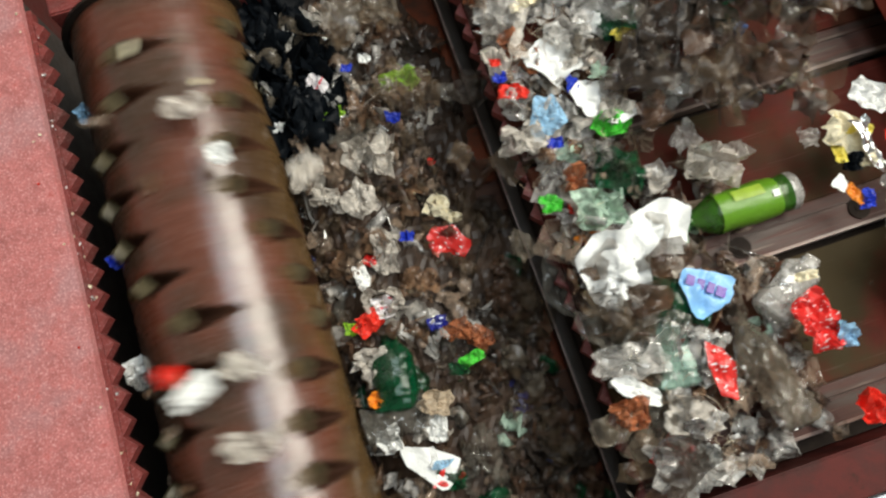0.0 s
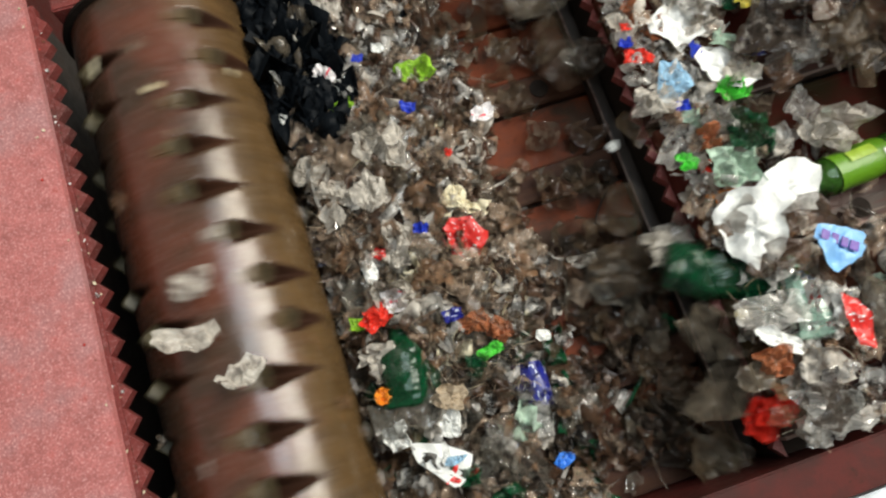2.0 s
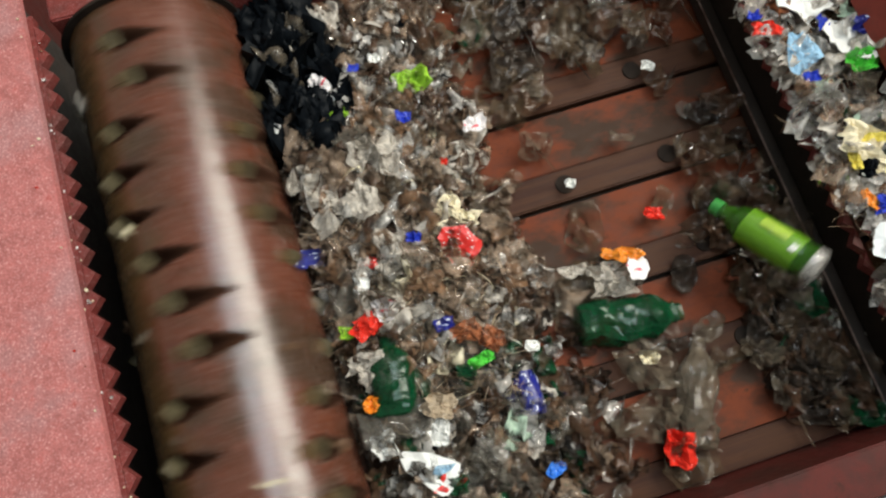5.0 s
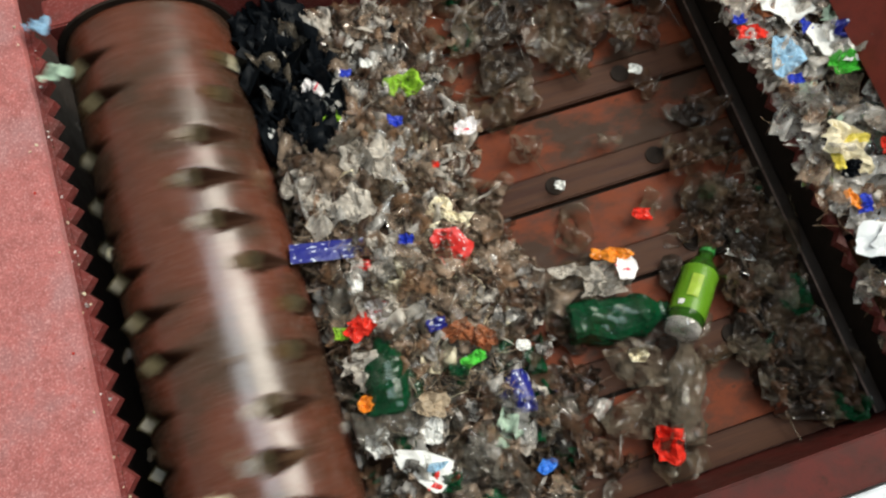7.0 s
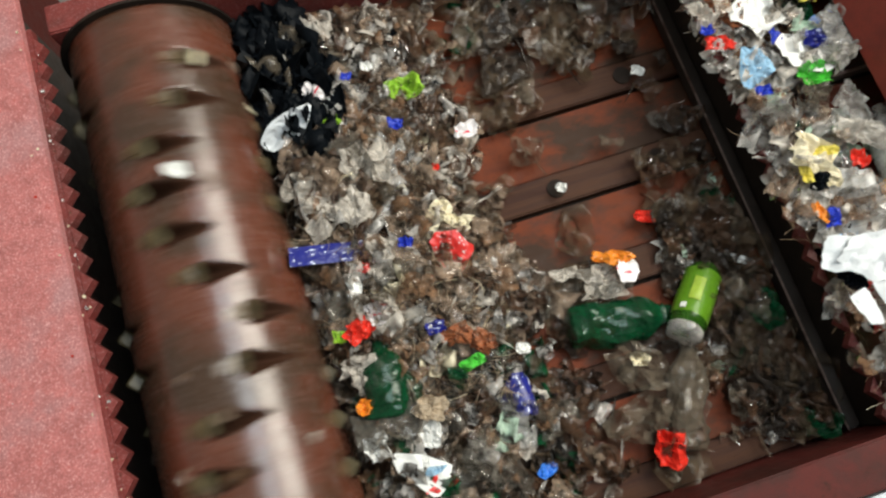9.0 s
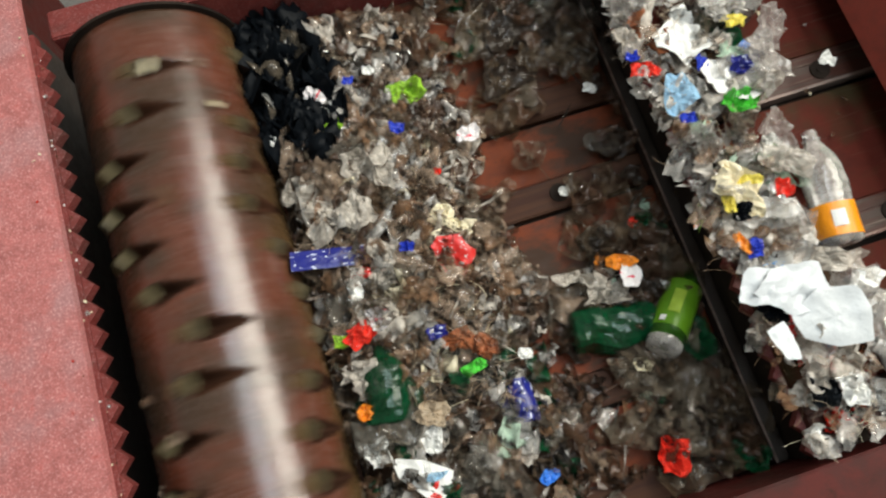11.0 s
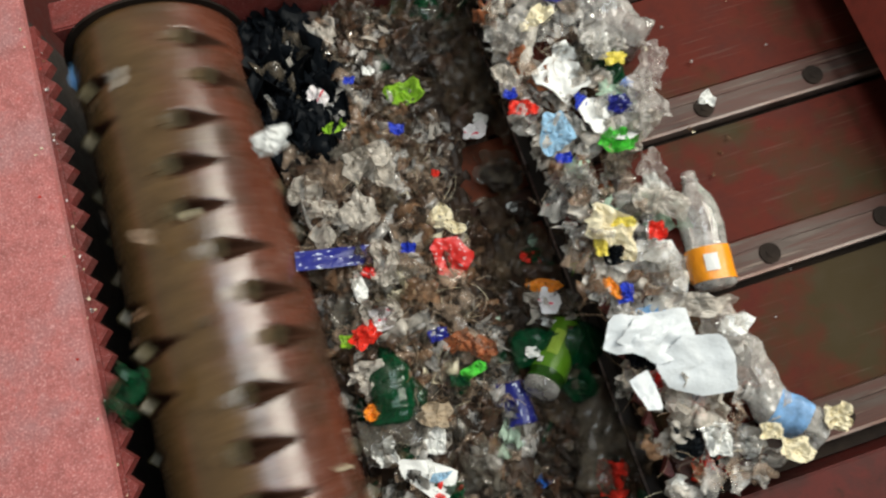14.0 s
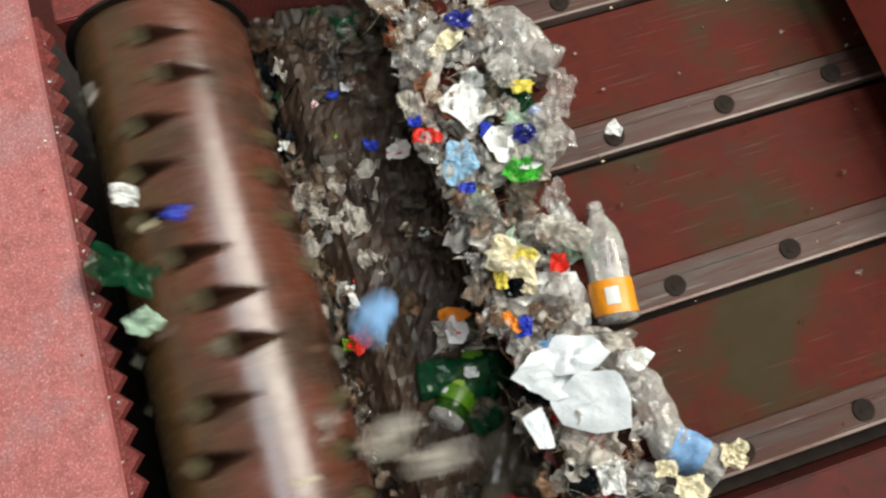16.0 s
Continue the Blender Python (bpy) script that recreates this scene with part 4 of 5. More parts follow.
    scrap('film_scrap', 0.245, 0.071, -0.118, 0.063, 0.023, -28, 'orange_film', 0.4, 'crumpled orange film scrap on the shredded pile', floor_ride(0.245, 0.071, -0.118))
    scrap('label_scrap', 0.278, 0.039, -0.118, 0.033, 0.043, -7, 'pink_label', 0.2, 'torn white and pink printed label on the shredded pile', floor_ride(0.278, 0.039, -0.118))
    scrap('film_scrap', -0.240, 0.012, -0.035, 0.085, 0.034, -2, 'milky_film', 0.5, 'crumpled milky translucent film scrap on the shredded pile', pile_ride(-0.240, 0.012))
    scrap('film_scrap', -0.210, -0.022, -0.035, 0.056, 0.025, 2, 'milky_film', 0.5, 'crumpled milky translucent film scrap on the shredded pile', pile_ride(-0.210, -0.022))
    scrap('film_scrap', -0.006, 0.327, -0.075, 0.017, 0.015, -17, 'red_film', 0.4, 'crumpled bright red film scrap on the shredded pile', pile_ride(-0.006, 0.327))
    scrap('film_scrap', -0.054, 0.416, -0.035, 0.033, 0.022, -19, 'blue_film', 0.4, 'crumpled royal blue film scrap on the shredded pile', pile_ride(-0.054, 0.416))
    scrap('film_scrap', -0.221, 0.070, -0.035, 0.049, 0.038, 13, 'red_film', 0.47, 'crumpled bright red film scrap on the shredded pile', pile_ride(-0.221, 0.070))
    scrap('film_scrap', -0.212, 0.150, -0.035, 0.030, 0.048, 4, 'white', 0.4, 'torn white plastic film scrap on the shredded pile', pile_ride(-0.212, 0.150))
    scrap('paper_scrap', -0.251, -0.126, -0.035, 0.048, 0.047, 13, 'white', 0.47, 'torn white plastic film scrap on the shredded pile', pile_ride(-0.251, -0.126))
    scrap('paper_scrap', -0.160, -0.132, -0.035, 0.037, 0.047, -16, 'white', 0.4, 'torn white plastic film scrap on the shredded pile', pile_ride(-0.160, -0.132))
    scrap('paper_scrap', -0.184, -0.176, -0.035, 0.017, 0.041, 4, 'white', 0.47, 'torn white plastic film scrap on the shredded pile', pile_ride(-0.184, -0.176))
    scrap('film_scrap', -0.186, 0.088, -0.035, 0.040, 0.046, 2, 'pink_label', 0.4, 'torn white and pink printed label on the shredded pile', pile_ride(-0.186, 0.088))
    scrap('film_scrap', -0.224, 0.621, -0.035, 0.046, 0.060, -18, 'milky_film', 0.5, 'crumpled milky translucent film scrap on the shredded pile', pile_ride(-0.224, 0.621))
    scrap('film_scrap', 0.620, 0.045, -0.118, 0.066, 0.066, -18, 'grey_film', 0.6, 'crumpled grey translucent film scrap on the shredded pile', floor_ride(0.620, 0.045, -0.118))
    scrap('film_scrap', 0.035, -0.042, -0.075, 0.029, 0.020, -17, 'white', 0.4, 'torn white plastic film scrap on the shredded pile', floor_ride(0.035, -0.042, -0.075))
    scrap('film_scrap', 0.234, -0.123, -0.118, 0.035, 0.027, -18, 'cream', 0.4, 'torn cream coloured paper scrap on the shredded pile', floor_ride(0.234, -0.123, -0.118))
    scrap('film_scrap', -0.119, 0.347, -0.035, 0.089, 0.078, -17, 'milky_film', 0.6, 'crumpled milky translucent film scrap on the shredded pile', pile_ride(-0.119, 0.347))
    scrap('film_scrap', -0.189, 0.097, -0.035, 0.076, 0.067, -17, 'milky_film', 0.6, 'crumpled milky translucent film scrap on the shredded pile', pile_ride(-0.189, 0.097))
    scrap('film_scrap', 0.342, 0.287, -0.118, 0.054, 0.028, -17, 'grey_film', 0.5, 'crumpled grey translucent film scrap on the shredded pile', floor_ride(0.342, 0.287, -0.118))
    scrap('film_scrap', 0.176, 0.317, -0.118, 0.075, 0.064, -18, 'grey_film', 0.5, 'crumpled grey translucent film scrap on the shredded pile', floor_ride(0.176, 0.317, -0.118))
    scrap('film_scrap', 0.220, -0.214, -0.118, 0.144, 0.092, 4, 'grey_film', 0.35, 'crumpled grey translucent film scrap on the shredded pile', floor_ride(0.220, -0.214, -0.118))
    scrap('film_scrap', 0.220, -0.130, -0.118, 0.114, 0.083, -47, 'grey_film', 0.35, 'crumpled grey translucent film scrap on the shredded pile', floor_ride(0.220, -0.130, -0.118))
    scrap('film_scrap', 0.434, -0.178, -0.118, 0.084, 0.063, -17, 'grey_film', 0.5, 'crumpled grey translucent film scrap on the shredded pile', floor_ride(0.434, -0.178, -0.118))
    scrap('film_scrap', -0.236, 0.306, -0.035, 0.058, 0.039, -17, 'milky_film', 0.5, 'crumpled milky translucent film scrap on the shredded pile', pile_ride(-0.236, 0.306))
    scrap('film_scrap', 0.218, 0.028, -0.105, 0.115, 0.075, -10, 'milky_film', 0.55, 'crumpled pale translucent bag scrap on the hopper floor', floor_ride(0.218, 0.028, -0.105))
    scrap('film_scrap', 0.256, 0.062, -0.092, 0.055, 0.022, -18, 'orange_film', 0.35, 'crumpled orange film strip on the pale bag scrap', floor_ride(0.256, 0.062, -0.092))
    scrap('film_scrap', 0.267, 0.033, -0.090, 0.036, 0.046, -12, 'pink_label', 0.20, 'torn white and red printed label on the pale bag scrap', floor_ride(0.267, 0.033, -0.090))
    scrap('film_scrap', 0.157, 0.065, -0.110, 0.060, 0.026, -6, 'milky_film', 0.45, 'twisted milky film strip on the hopper floor', floor_ride(0.157, 0.065, -0.110))
    scrap('film_scrap', 0.545, -0.104, -0.110, 0.070, 0.095, 10, 'green_pet', 0.40, 'crushed dark green bottle plastic fragment near the ram', floor_ride(0.545, -0.104, -0.110))
    scrap('film_scrap', 0.225, -0.284, -0.100, 0.062, 0.068, -17, 'red_film', 0.45, 'crumpled bright red film scrap on the hopper floor', floor_ride(0.225, -0.284, -0.100))
    scrap('film_scrap', 0.012, -0.249, -0.100, 0.036, 0.022, 15, 'blue_cap', 0.35, 'small bright blue film scrap on the hopper floor', pile_ride(0.012, -0.249))
    scrap('film_scrap', 0.294, -0.222, -0.115, 0.070, 0.130, -20, 'haze_film', 0.50, 'crushed cloudy bottle film on the hopper floor', floor_ride(0.294, -0.222, -0.115))
    scrap('film_scrap', -0.229, 0.067, -0.030, 0.055, 0.036, 35, 'red_film', 0.40, 'crumpled orange-red film scrap on the shredded pile', pile_ride(-0.229, 0.067))
    scrap('film_scrap', -0.227, -0.010, -0.035, 0.085, 0.055, 5, 'milky_film', 0.50, 'crumpled milky film scrap on the shredded pile', pile_ride(-0.227, -0.010))
    scrap('film_scrap', -0.179, -0.060, -0.050, 0.055, 0.080, 10, 'green_pet', 0.40, 'crushed dark green bottle plastic fragment on the shredded pile', pile_ride(-0.179, -0.060))
    scrap('film_scrap', -0.158, -0.121, -0.050, 0.075, 0.085, -30, 'milky_film', 0.60, 'tangled pale film scrap on the shredded pile', pile_ride(-0.158, -0.121))
    scrap('film_scrap', -0.101, -0.222, -0.070, 0.095, 0.075, 12, 'haze_film', 0.60, 'crumpled cloudy film scrap on the shredded pile', pile_ride(-0.101, -0.222))
    scrap('film_scrap', -0.210, 0.362, -0.030, 0.105, 0.085, -25, 'clear_tan', 0.60, 'crumpled tan-tinted film scrap on the shredded pile', pile_ride(-0.210, 0.362))
    scrap('film_scrap', -0.126, 0.375, -0.030, 0.110, 0.070, 15, 'milky_film', 0.60, 'crumpled milky film scrap on the shredded pile', pile_ride(-0.126, 0.375))
    scrap('film_scrap', -0.025, 0.238, -0.060, 0.055, 0.045, 40, 'cream', 0.30, 'torn cream coloured paper scrap on the shredded pile', pile_ride(-0.025, 0.238))
    scrap('film_sheet', -0.172, 0.278, -0.022, 0.078, 0.058, -62, 'milky_film', 0.42, 'torn milky white film on the shredded pile', pile_ride(-0.172, 0.278))
    scrap('film_sheet', -0.153, 0.177, -0.024, 0.056, 0.085, -20, 'milky_film', 0.50, 'crumpled milky film on the shredded pile', pile_ride(-0.153, 0.177))
    scrap('film_sheet', -0.157, 0.393, -0.022, 0.082, 0.052, 18, 'haze_film', 0.50, 'crumpled hazy film on the shredded pile', pile_ride(-0.157, 0.393))
    scrap('film_scrap', -0.235, 0.183, -0.050, 0.074, 0.066, 33, 'tan_film', 0.60, 'crumpled dull tan film on the shredded pile', pile_ride(-0.235, 0.183))
    scrap('film_scrap', -0.109, 0.112, -0.030, 0.080, 0.048, -25, 'tan_film', 0.55, 'crumpled dull tan film on the shredded pile', pile_ride(-0.109, 0.112))
    scrap('film_scrap', -0.070, 0.010, -0.036, 0.062, 0.044, 12, 'rust_film', 0.55, 'crumpled rusty brown film on the shredded pile', pile_ride(-0.070, 0.010))
    scrap('film_scrap', -0.030, -0.010, -0.050, 0.050, 0.042, -48, 'rust_film', 0.55, 'crumpled rusty brown film on the shredded pile', pile_ride(-0.030, -0.010))
    scrap('film_sheet', -0.148, -0.094, -0.024, 0.066, 0.050, -12, 'hay_pale', 0.50, 'crumpled straw coloured film on the shredded pile', pile_ride(-0.148, -0.094))
    scrap('film_scrap', -0.058, -0.043, -0.030, 0.048, 0.024, 14, 'bright_green_film', 0.45, 'torn bright green film on the shredded pile', pile_ride(-0.058, -0.043))
    scrap('film_sheet', -0.091, -0.190, -0.030, 0.070, 0.090, -30, 'haze_film', 0.50, 'crumpled hazy film on the shredded pile', pile_ride(-0.091, -0.190))
    scrap('film_scrap', -0.161, -0.217, -0.034, 0.052, 0.034, -14, 'green_pet', 0.40, 'torn dark green plastic scrap on the shredded pile', pile_ride(-0.161, -0.217))
    scrap('film_scrap', -0.172, -0.190, -0.030, 0.040, 0.016, 8, 'sky_film', 0.35, 'pale blue film scrap on the shredded pile', pile_ride(-0.172, -0.190))


def ram_scraps():
    scrap('film_scrap', 0.150, 0.373, 0.068, 0.095, 0.100, 13, 'white', 0.22, 'torn white plastic film scrap on the pusher ram', ram_ride(0.150, 0.05))
    scrap('film_scrap', 0.185, 0.273, 0.068, 0.104, 0.090, -38, 'white', 0.22, 'torn white plastic film scrap on the pusher ram', ram_ride(0.185, 0.05))
    scrap('film_scrap', 0.196, 0.232, 0.068, 0.075, 0.047, -27, 'bright_green_film', 0.5, 'crumpled bright green film scrap on the pusher ram', ram_ride(0.196, 0.05))
    scrap('film_scrap', 0.298, 0.345, 0.068, 0.057, 0.092, -28, 'clear', 0.5, 'crumpled clear glossy plastic film scrap on the pusher ram', ram_ride(0.298, 0.05))
    scrap('film_scrap', 0.177, 0.529, 0.068, 0.057, 0.035, -9, 'blue_label', 0.4, 'torn royal blue printed label on the pusher ram', ram_ride(0.177, 0.05))
    scrap('film_scrap', 0.060, 0.337, 0.068, 0.056, 0.032, -28, 'red_film', 0.5, 'crumpled bright red film scrap on the pusher ram', ram_ride(0.060, 0.05))
    scrap('film_scrap', 0.096, 0.279, 0.068, 0.056, 0.084, -8, 'sky_film', 0.3, 'pale blue translucent film scrap on the pusher ram', ram_ride(0.096, 0.05))
    scrap('film_scrap', 0.095, 0.230, 0.068, 0.031, 0.021, -17, 'blue_film', 0.4, 'crumpled royal blue film scrap on the pusher ram', ram_ride(0.095, 0.05))
    scrap('film_scrap', 0.051, 0.399, 0.068, 0.053, 0.062, -18, 'milky_film', 0.5, 'crumpled milky translucent film scrap on the pusher ram', ram_ride(0.051, 0.05))
    scrap('film_scrap', 0.048, 0.367, 0.068, 0.026, 0.022, -18, 'blue_film', 0.5, 'crumpled royal blue film scrap on the pusher ram', ram_ride(0.048, 0.05))
    scrap('film_scrap', 0.134, 0.490, 0.068, 0.067, 0.039, 23, 'cream', 0.4, 'torn cream coloured paper scrap on the pusher ram', ram_ride(0.134, 0.05))
    scrap('film_scrap', 0.107, 0.442, 0.068, 0.022, 0.114, -33, 'milky_film', 0.5, 'crumpled milky translucent film scrap on the pusher ram', ram_ride(0.107, 0.05))
    scrap('film_scrap', 0.086, 0.470, 0.068, 0.066, 0.086, -18, 'clear', 0.6, 'crumpled clear glossy plastic film scrap on the pusher ram', ram_ride(0.086, 0.05))
    scrap('film_scrap', 0.198, 0.382, 0.068, 0.057, 0.076, -18, 'grey_film', 0.6, 'crumpled grey translucent film scrap on the pusher ram', ram_ride(0.198, 0.05))
    scrap('film_scrap', 0.249, 0.382, 0.068, 0.025, 0.025, -18, 'green_pet', 0.3, 'crushed dark green bottle plastic fragment on the pusher ram', ram_ride(0.249, 0.05))
    scrap('film_scrap', 0.156, 0.318, 0.068, 0.024, 0.032, -18, 'blue_film', 0.4, 'crumpled royal blue film scrap on the pusher ram', ram_ride(0.156, 0.05))
    scrap('film_scrap', 0.224, 0.314, 0.068, 0.085, 0.038, -38, 'mint_film', 0.5, 'crumpled mint green translucent film on the pusher ram', ram_ride(0.224, 0.05))
    scrap('film_scrap', 0.123, 0.094, 0.068, 0.101, 0.064, -38, 'cream', 0.4, 'torn cream coloured paper scrap on the pusher ram', ram_ride(0.123, 0.47))
    scrap('film_scrap', 0.144, 0.100, 0.068, 0.047, 0.022, -17, 'yellow_film', 0.4, 'torn yellow film scrap on the pusher ram', ram_ride(0.144, 0.47))
    scrap('film_scrap', 0.098, 0.069, 0.068, 0.024, 0.037, -17, 'yellow_film', 0.4, 'torn yellow film scrap on the pusher ram', ram_ride(0.098, 0.47))
    scrap('film_scrap', 0.134, 0.048, 0.068, 0.031, 0.028, -16, 'cream', 0.4, 'torn cream coloured paper scrap on the pusher ram', ram_ride(0.134, 0.47))
    scrap('film_scrap', 0.194, 0.067, 0.068, 0.033, 0.035, -17, 'red_film', 0.4, 'crumpled bright red film scrap on the pusher ram', ram_ride(0.194, 0.47))
    scrap('film_scrap', 0.109, -0.012, 0.068, 0.027, 0.040, -16, 'blue_film', 0.5, 'crumpled royal blue film scrap on the pusher ram', ram_ride(0.109, 0.47))
    scrap('film_scrap', 0.091, 0.001, 0.068, 0.046, 0.018, -67, 'orange_film', 0.4, 'crumpled orange film scrap on the pusher ram', ram_ride(0.091, 0.47))
    scrap('plastic_sheet', 0.160, -0.153, 0.096, 0.134, 0.104, -11, 'white_sheet', 0.06, 'flat torn sheet of white plastic on the pusher ram', ram_ride(0.174, 0.5))
    scrap('plastic_sheet', 0.126, -0.091, 0.098, 0.105, 0.066, -7, 'white_sheet', 0.18, 'flat torn sheet of white plastic on the pusher ram', ram_ride(0.136, 0.5))
    scrap('plastic_sheet', 0.078, -0.079, 0.100, 0.104, 0.056, -3, 'white_sheet', 0.2, 'flat torn sheet of white plastic on the pusher ram', caught_ride(0.070, 0.64))
    scrap('plastic_sheet', 0.074, -0.168, 0.102, 0.042, 0.062, 3, 'white_sheet', 0.1, 'flat torn sheet of white plastic on the pusher ram', ram_ride(0.070, 0.5))
    scrap('film_scrap', 0.258, -0.112, 0.068, 0.054, 0.033, -7, 'white', 0.22, 'torn white plastic film scrap on the pusher ram', ram_ride(0.258, 0.5))
    scrap('film_scrap', 0.107, -0.068, 0.068, 0.054, 0.054, -17, 'milky_film', 0.5, 'crumpled milky translucent film scrap on the pusher ram', ram_ride(0.107, 0.5))
    scrap('film_scrap', 0.211, -0.065, 0.068, 0.119, 0.046, -18, 'milky_film', 0.5, 'crumpled milky translucent film scrap on the pusher ram', ram_ride(0.211, 0.5))
    scrap('film_scrap', 0.225, -0.123, 0.068, 0.081, 0.109, -18, 'clear', 0.5, 'crumpled clear glossy plastic film scrap on the pusher ram', ram_ride(0.225, 0.5))
    scrap('film_scrap', 0.220, 0.113, 0.068, 0.102, 0.047, -27, 'milky_film', 0.6, 'crumpled milky translucent film scrap on the pusher ram', ram_ride(0.220, 0.15))
    scrap('film_scrap', 0.227, 0.171, 0.068, 0.047, 0.075, -17, 'clear', 0.6, 'crumpled clear glossy plastic film scrap on the pusher ram', ram_ride(0.227, 0.12))
    scrap('film_scrap', 0.171, 0.189, 0.068, 0.065, 0.055, -18, 'grey_film', 0.6, 'crumpled grey translucent film scrap on the pusher ram', ram_ride(0.171, 0.1))
    scrap('film_scrap', 0.103, 0.189, 0.068, 0.064, 0.064, -17, 'clear', 0.7, 'crumpled clear glossy plastic film scrap on the pusher ram', ram_ride(0.103, 0.1))
    scrap('film_scrap', 0.179, 0.001, 0.068, 0.064, 0.082, -16, 'clear', 0.6, 'crumpled clear glossy plastic film scrap on the pusher ram', ram_ride(0.179, 0.47))
    scrap('film_scrap', 0.144, -0.202, 0.068, 0.098, 0.098, -16, 'milky_film', 0.4, 'crumpled milky translucent film scrap on the pusher ram', ram_ride(0.144, 0.5))
    scrap('film_scrap', 0.344, -0.287, 0.068, 0.046, 0.047, -15, 'cream', 0.4, 'torn cream coloured paper scrap on the pusher ram', ram_ride(0.344, 0.47))
    scrap('film_scrap', 0.237, -0.276, 0.068, 0.037, 0.027, -15, 'cream', 0.4, 'torn cream coloured paper scrap on the pusher ram', ram_ride(0.237, 0.5))
    scrap('film_scrap', 0.264, -0.311, 0.068, 0.057, 0.036, -15, 'cream', 0.4, 'torn cream coloured paper scrap on the pusher ram', ram_ride(0.264, 0.5))
    scrap('film_scrap', 0.157, -0.262, 0.068, 0.045, 0.053, -15, 'white', 0.5, 'torn white plastic film scrap on the pusher ram', ram_ride(0.157, 0.5))
    scrap('film_scrap', 0.112, -0.251, 0.068, 0.044, 0.052, -16, 'black_film', 0.4, 'crumpled black film scrap on the pusher ram', ram_ride(0.112, 0.5))
    scrap('film_scrap', 0.097, -0.110, 0.068, 0.053, 0.053, -16, 'black_film', 0.4, 'crumpled black film scrap on the pusher ram', ram_ride(0.097, 0.5))
    scrap('film_scrap', 0.113, 0.051, 0.068, 0.037, 0.037, -17, 'black_film', 0.4, 'crumpled black film scrap on the pusher ram', ram_ride(0.113, 0.47))
    scrap('paper_scrap', 0.362, 0.258, 0.068, 0.031, 0.027, 3, 'white', 0.3, 'torn white plastic film scrap on the pusher ram', ram_ride(0.362, 0.0))


def first_scraps():
    scrap('film_scrap', 0.229, 0.045, 0.078, 0.120, 0.092, 3, 'white', 0.22, 'torn white plastic film scrap sliding off the pusher ram', first_ride(0.229, 0.045))
    scrap('film_scrap', 0.159, -0.003, 0.078, 0.109, 0.109, -48, 'white', 0.22, 'torn white plastic film scrap sliding off the pusher ram', first_ride(0.159, -0.003))
    scrap('film_scrap', 0.170, 0.107, 0.078, 0.101, 0.074, -18, 'mint_film', 0.5, 'crumpled mint green translucent film sliding off the pusher ram', first_ride(0.170, 0.107))
    scrap('film_scrap', 0.221, 0.154, 0.078, 0.085, 0.085, -19, 'green_pet', 0.4, 'crushed dark green bottle plastic fragment sliding off the pusher ram', first_ride(0.221, 0.154))
    scrap('label_scrap', 0.274, -0.063, 0.078, 0.083, 0.074, -38, 'dairy_label', 0.2, 'pale blue label with dark purple print sliding off the pusher ram', first_ride(0.274, -0.063))
    scrap('film_scrap', 0.122, -0.130, 0.078, 0.135, 0.063, -3, 'clear', 0.5, 'crumpled clear glossy plastic film scrap sliding off the pusher ram', first_ride(0.122, -0.130))
    scrap('film_scrap', 0.122, -0.174, 0.078, 0.081, 0.035, -36, 'white', 0.4, 'torn white plastic film scrap sliding off the pusher ram', first_ride(0.122, -0.174))
    scrap('label_scrap', 0.252, -0.187, 0.078, 0.047, 0.086, -7, 'red_label', 0.25, 'torn bright red printed label sliding off the pusher ram', first_ride(0.252, -0.187))
    scrap('label_scrap', 0.417, -0.166, 0.078, 0.074, 0.101, 13, 'red_label', 0.47, 'torn bright red printed label sliding off the pusher ram', first_ride(0.417, -0.166))
    scrap('label_scrap', 0.449, -0.195, 0.078, 0.037, 0.046, -17, 'sky_film', 0.47, 'pale blue translucent film scrap sliding off the pusher ram', first_ride(0.449, -0.195))
    scrap('film_scrap', 0.441, -0.304, 0.078, 0.055, 0.055, -17, 'red_film', 0.5, 'crumpled bright red film scrap sliding off the pusher ram', first_ride(0.441, -0.304))
    scrap('film_scrap', 0.098, -0.204, 0.078, 0.062, 0.053, -16, 'rust_film', 0.5, 'crumpled rusty brown film scrap sliding off the pusher ram', first_ride(0.098, -0.204))
    scrap('film_scrap', 0.150, -0.300, 0.078, 0.141, 0.080, -16, 'clear', 0.6, 'crumpled clear glossy plastic film scrap sliding off the pusher ram', first_ride(0.150, -0.300))
    scrap('paper_scrap', 0.187, -0.291, 0.078, 0.035, 0.041, -16, 'white', 0.47, 'torn white plastic film scrap sliding off the pusher ram', first_ride(0.187, -0.291))
    scrap('film_scrap', 0.430, -0.096, 0.078, 0.037, 0.017, -3, 'cream', 0.47, 'torn cream coloured paper scrap sliding off the pusher ram', first_ride(0.430, -0.096))
    scrap('film_scrap', 0.101, 0.135, 0.078, 0.041, 0.035, -18, 'bright_green_film', 0.5, 'crumpled bright green film scrap sliding off the pusher ram', first_ride(0.101, 0.135))
    scrap('film_scrap', 0.375, 0.117, 0.078, 0.104, 0.086, -18, 'milky_film', 0.6, 'crumpled milky translucent film scrap sliding off the pusher ram', first_ride(0.375, 0.117))
    scrap('film_scrap', 0.473, 0.287, 0.078, 0.068, 0.117, 3, 'clear', 0.5, 'crumpled clear glossy plastic film scrap sliding off the pusher ram', first_ride(0.473, 0.287))
    scrap('film_scrap', 0.290, 0.290, 0.078, 0.052, 0.042, -19, 'blue_label', 0.47, 'torn royal blue printed label sliding off the pusher ram', first_ride(0.290, 0.290))
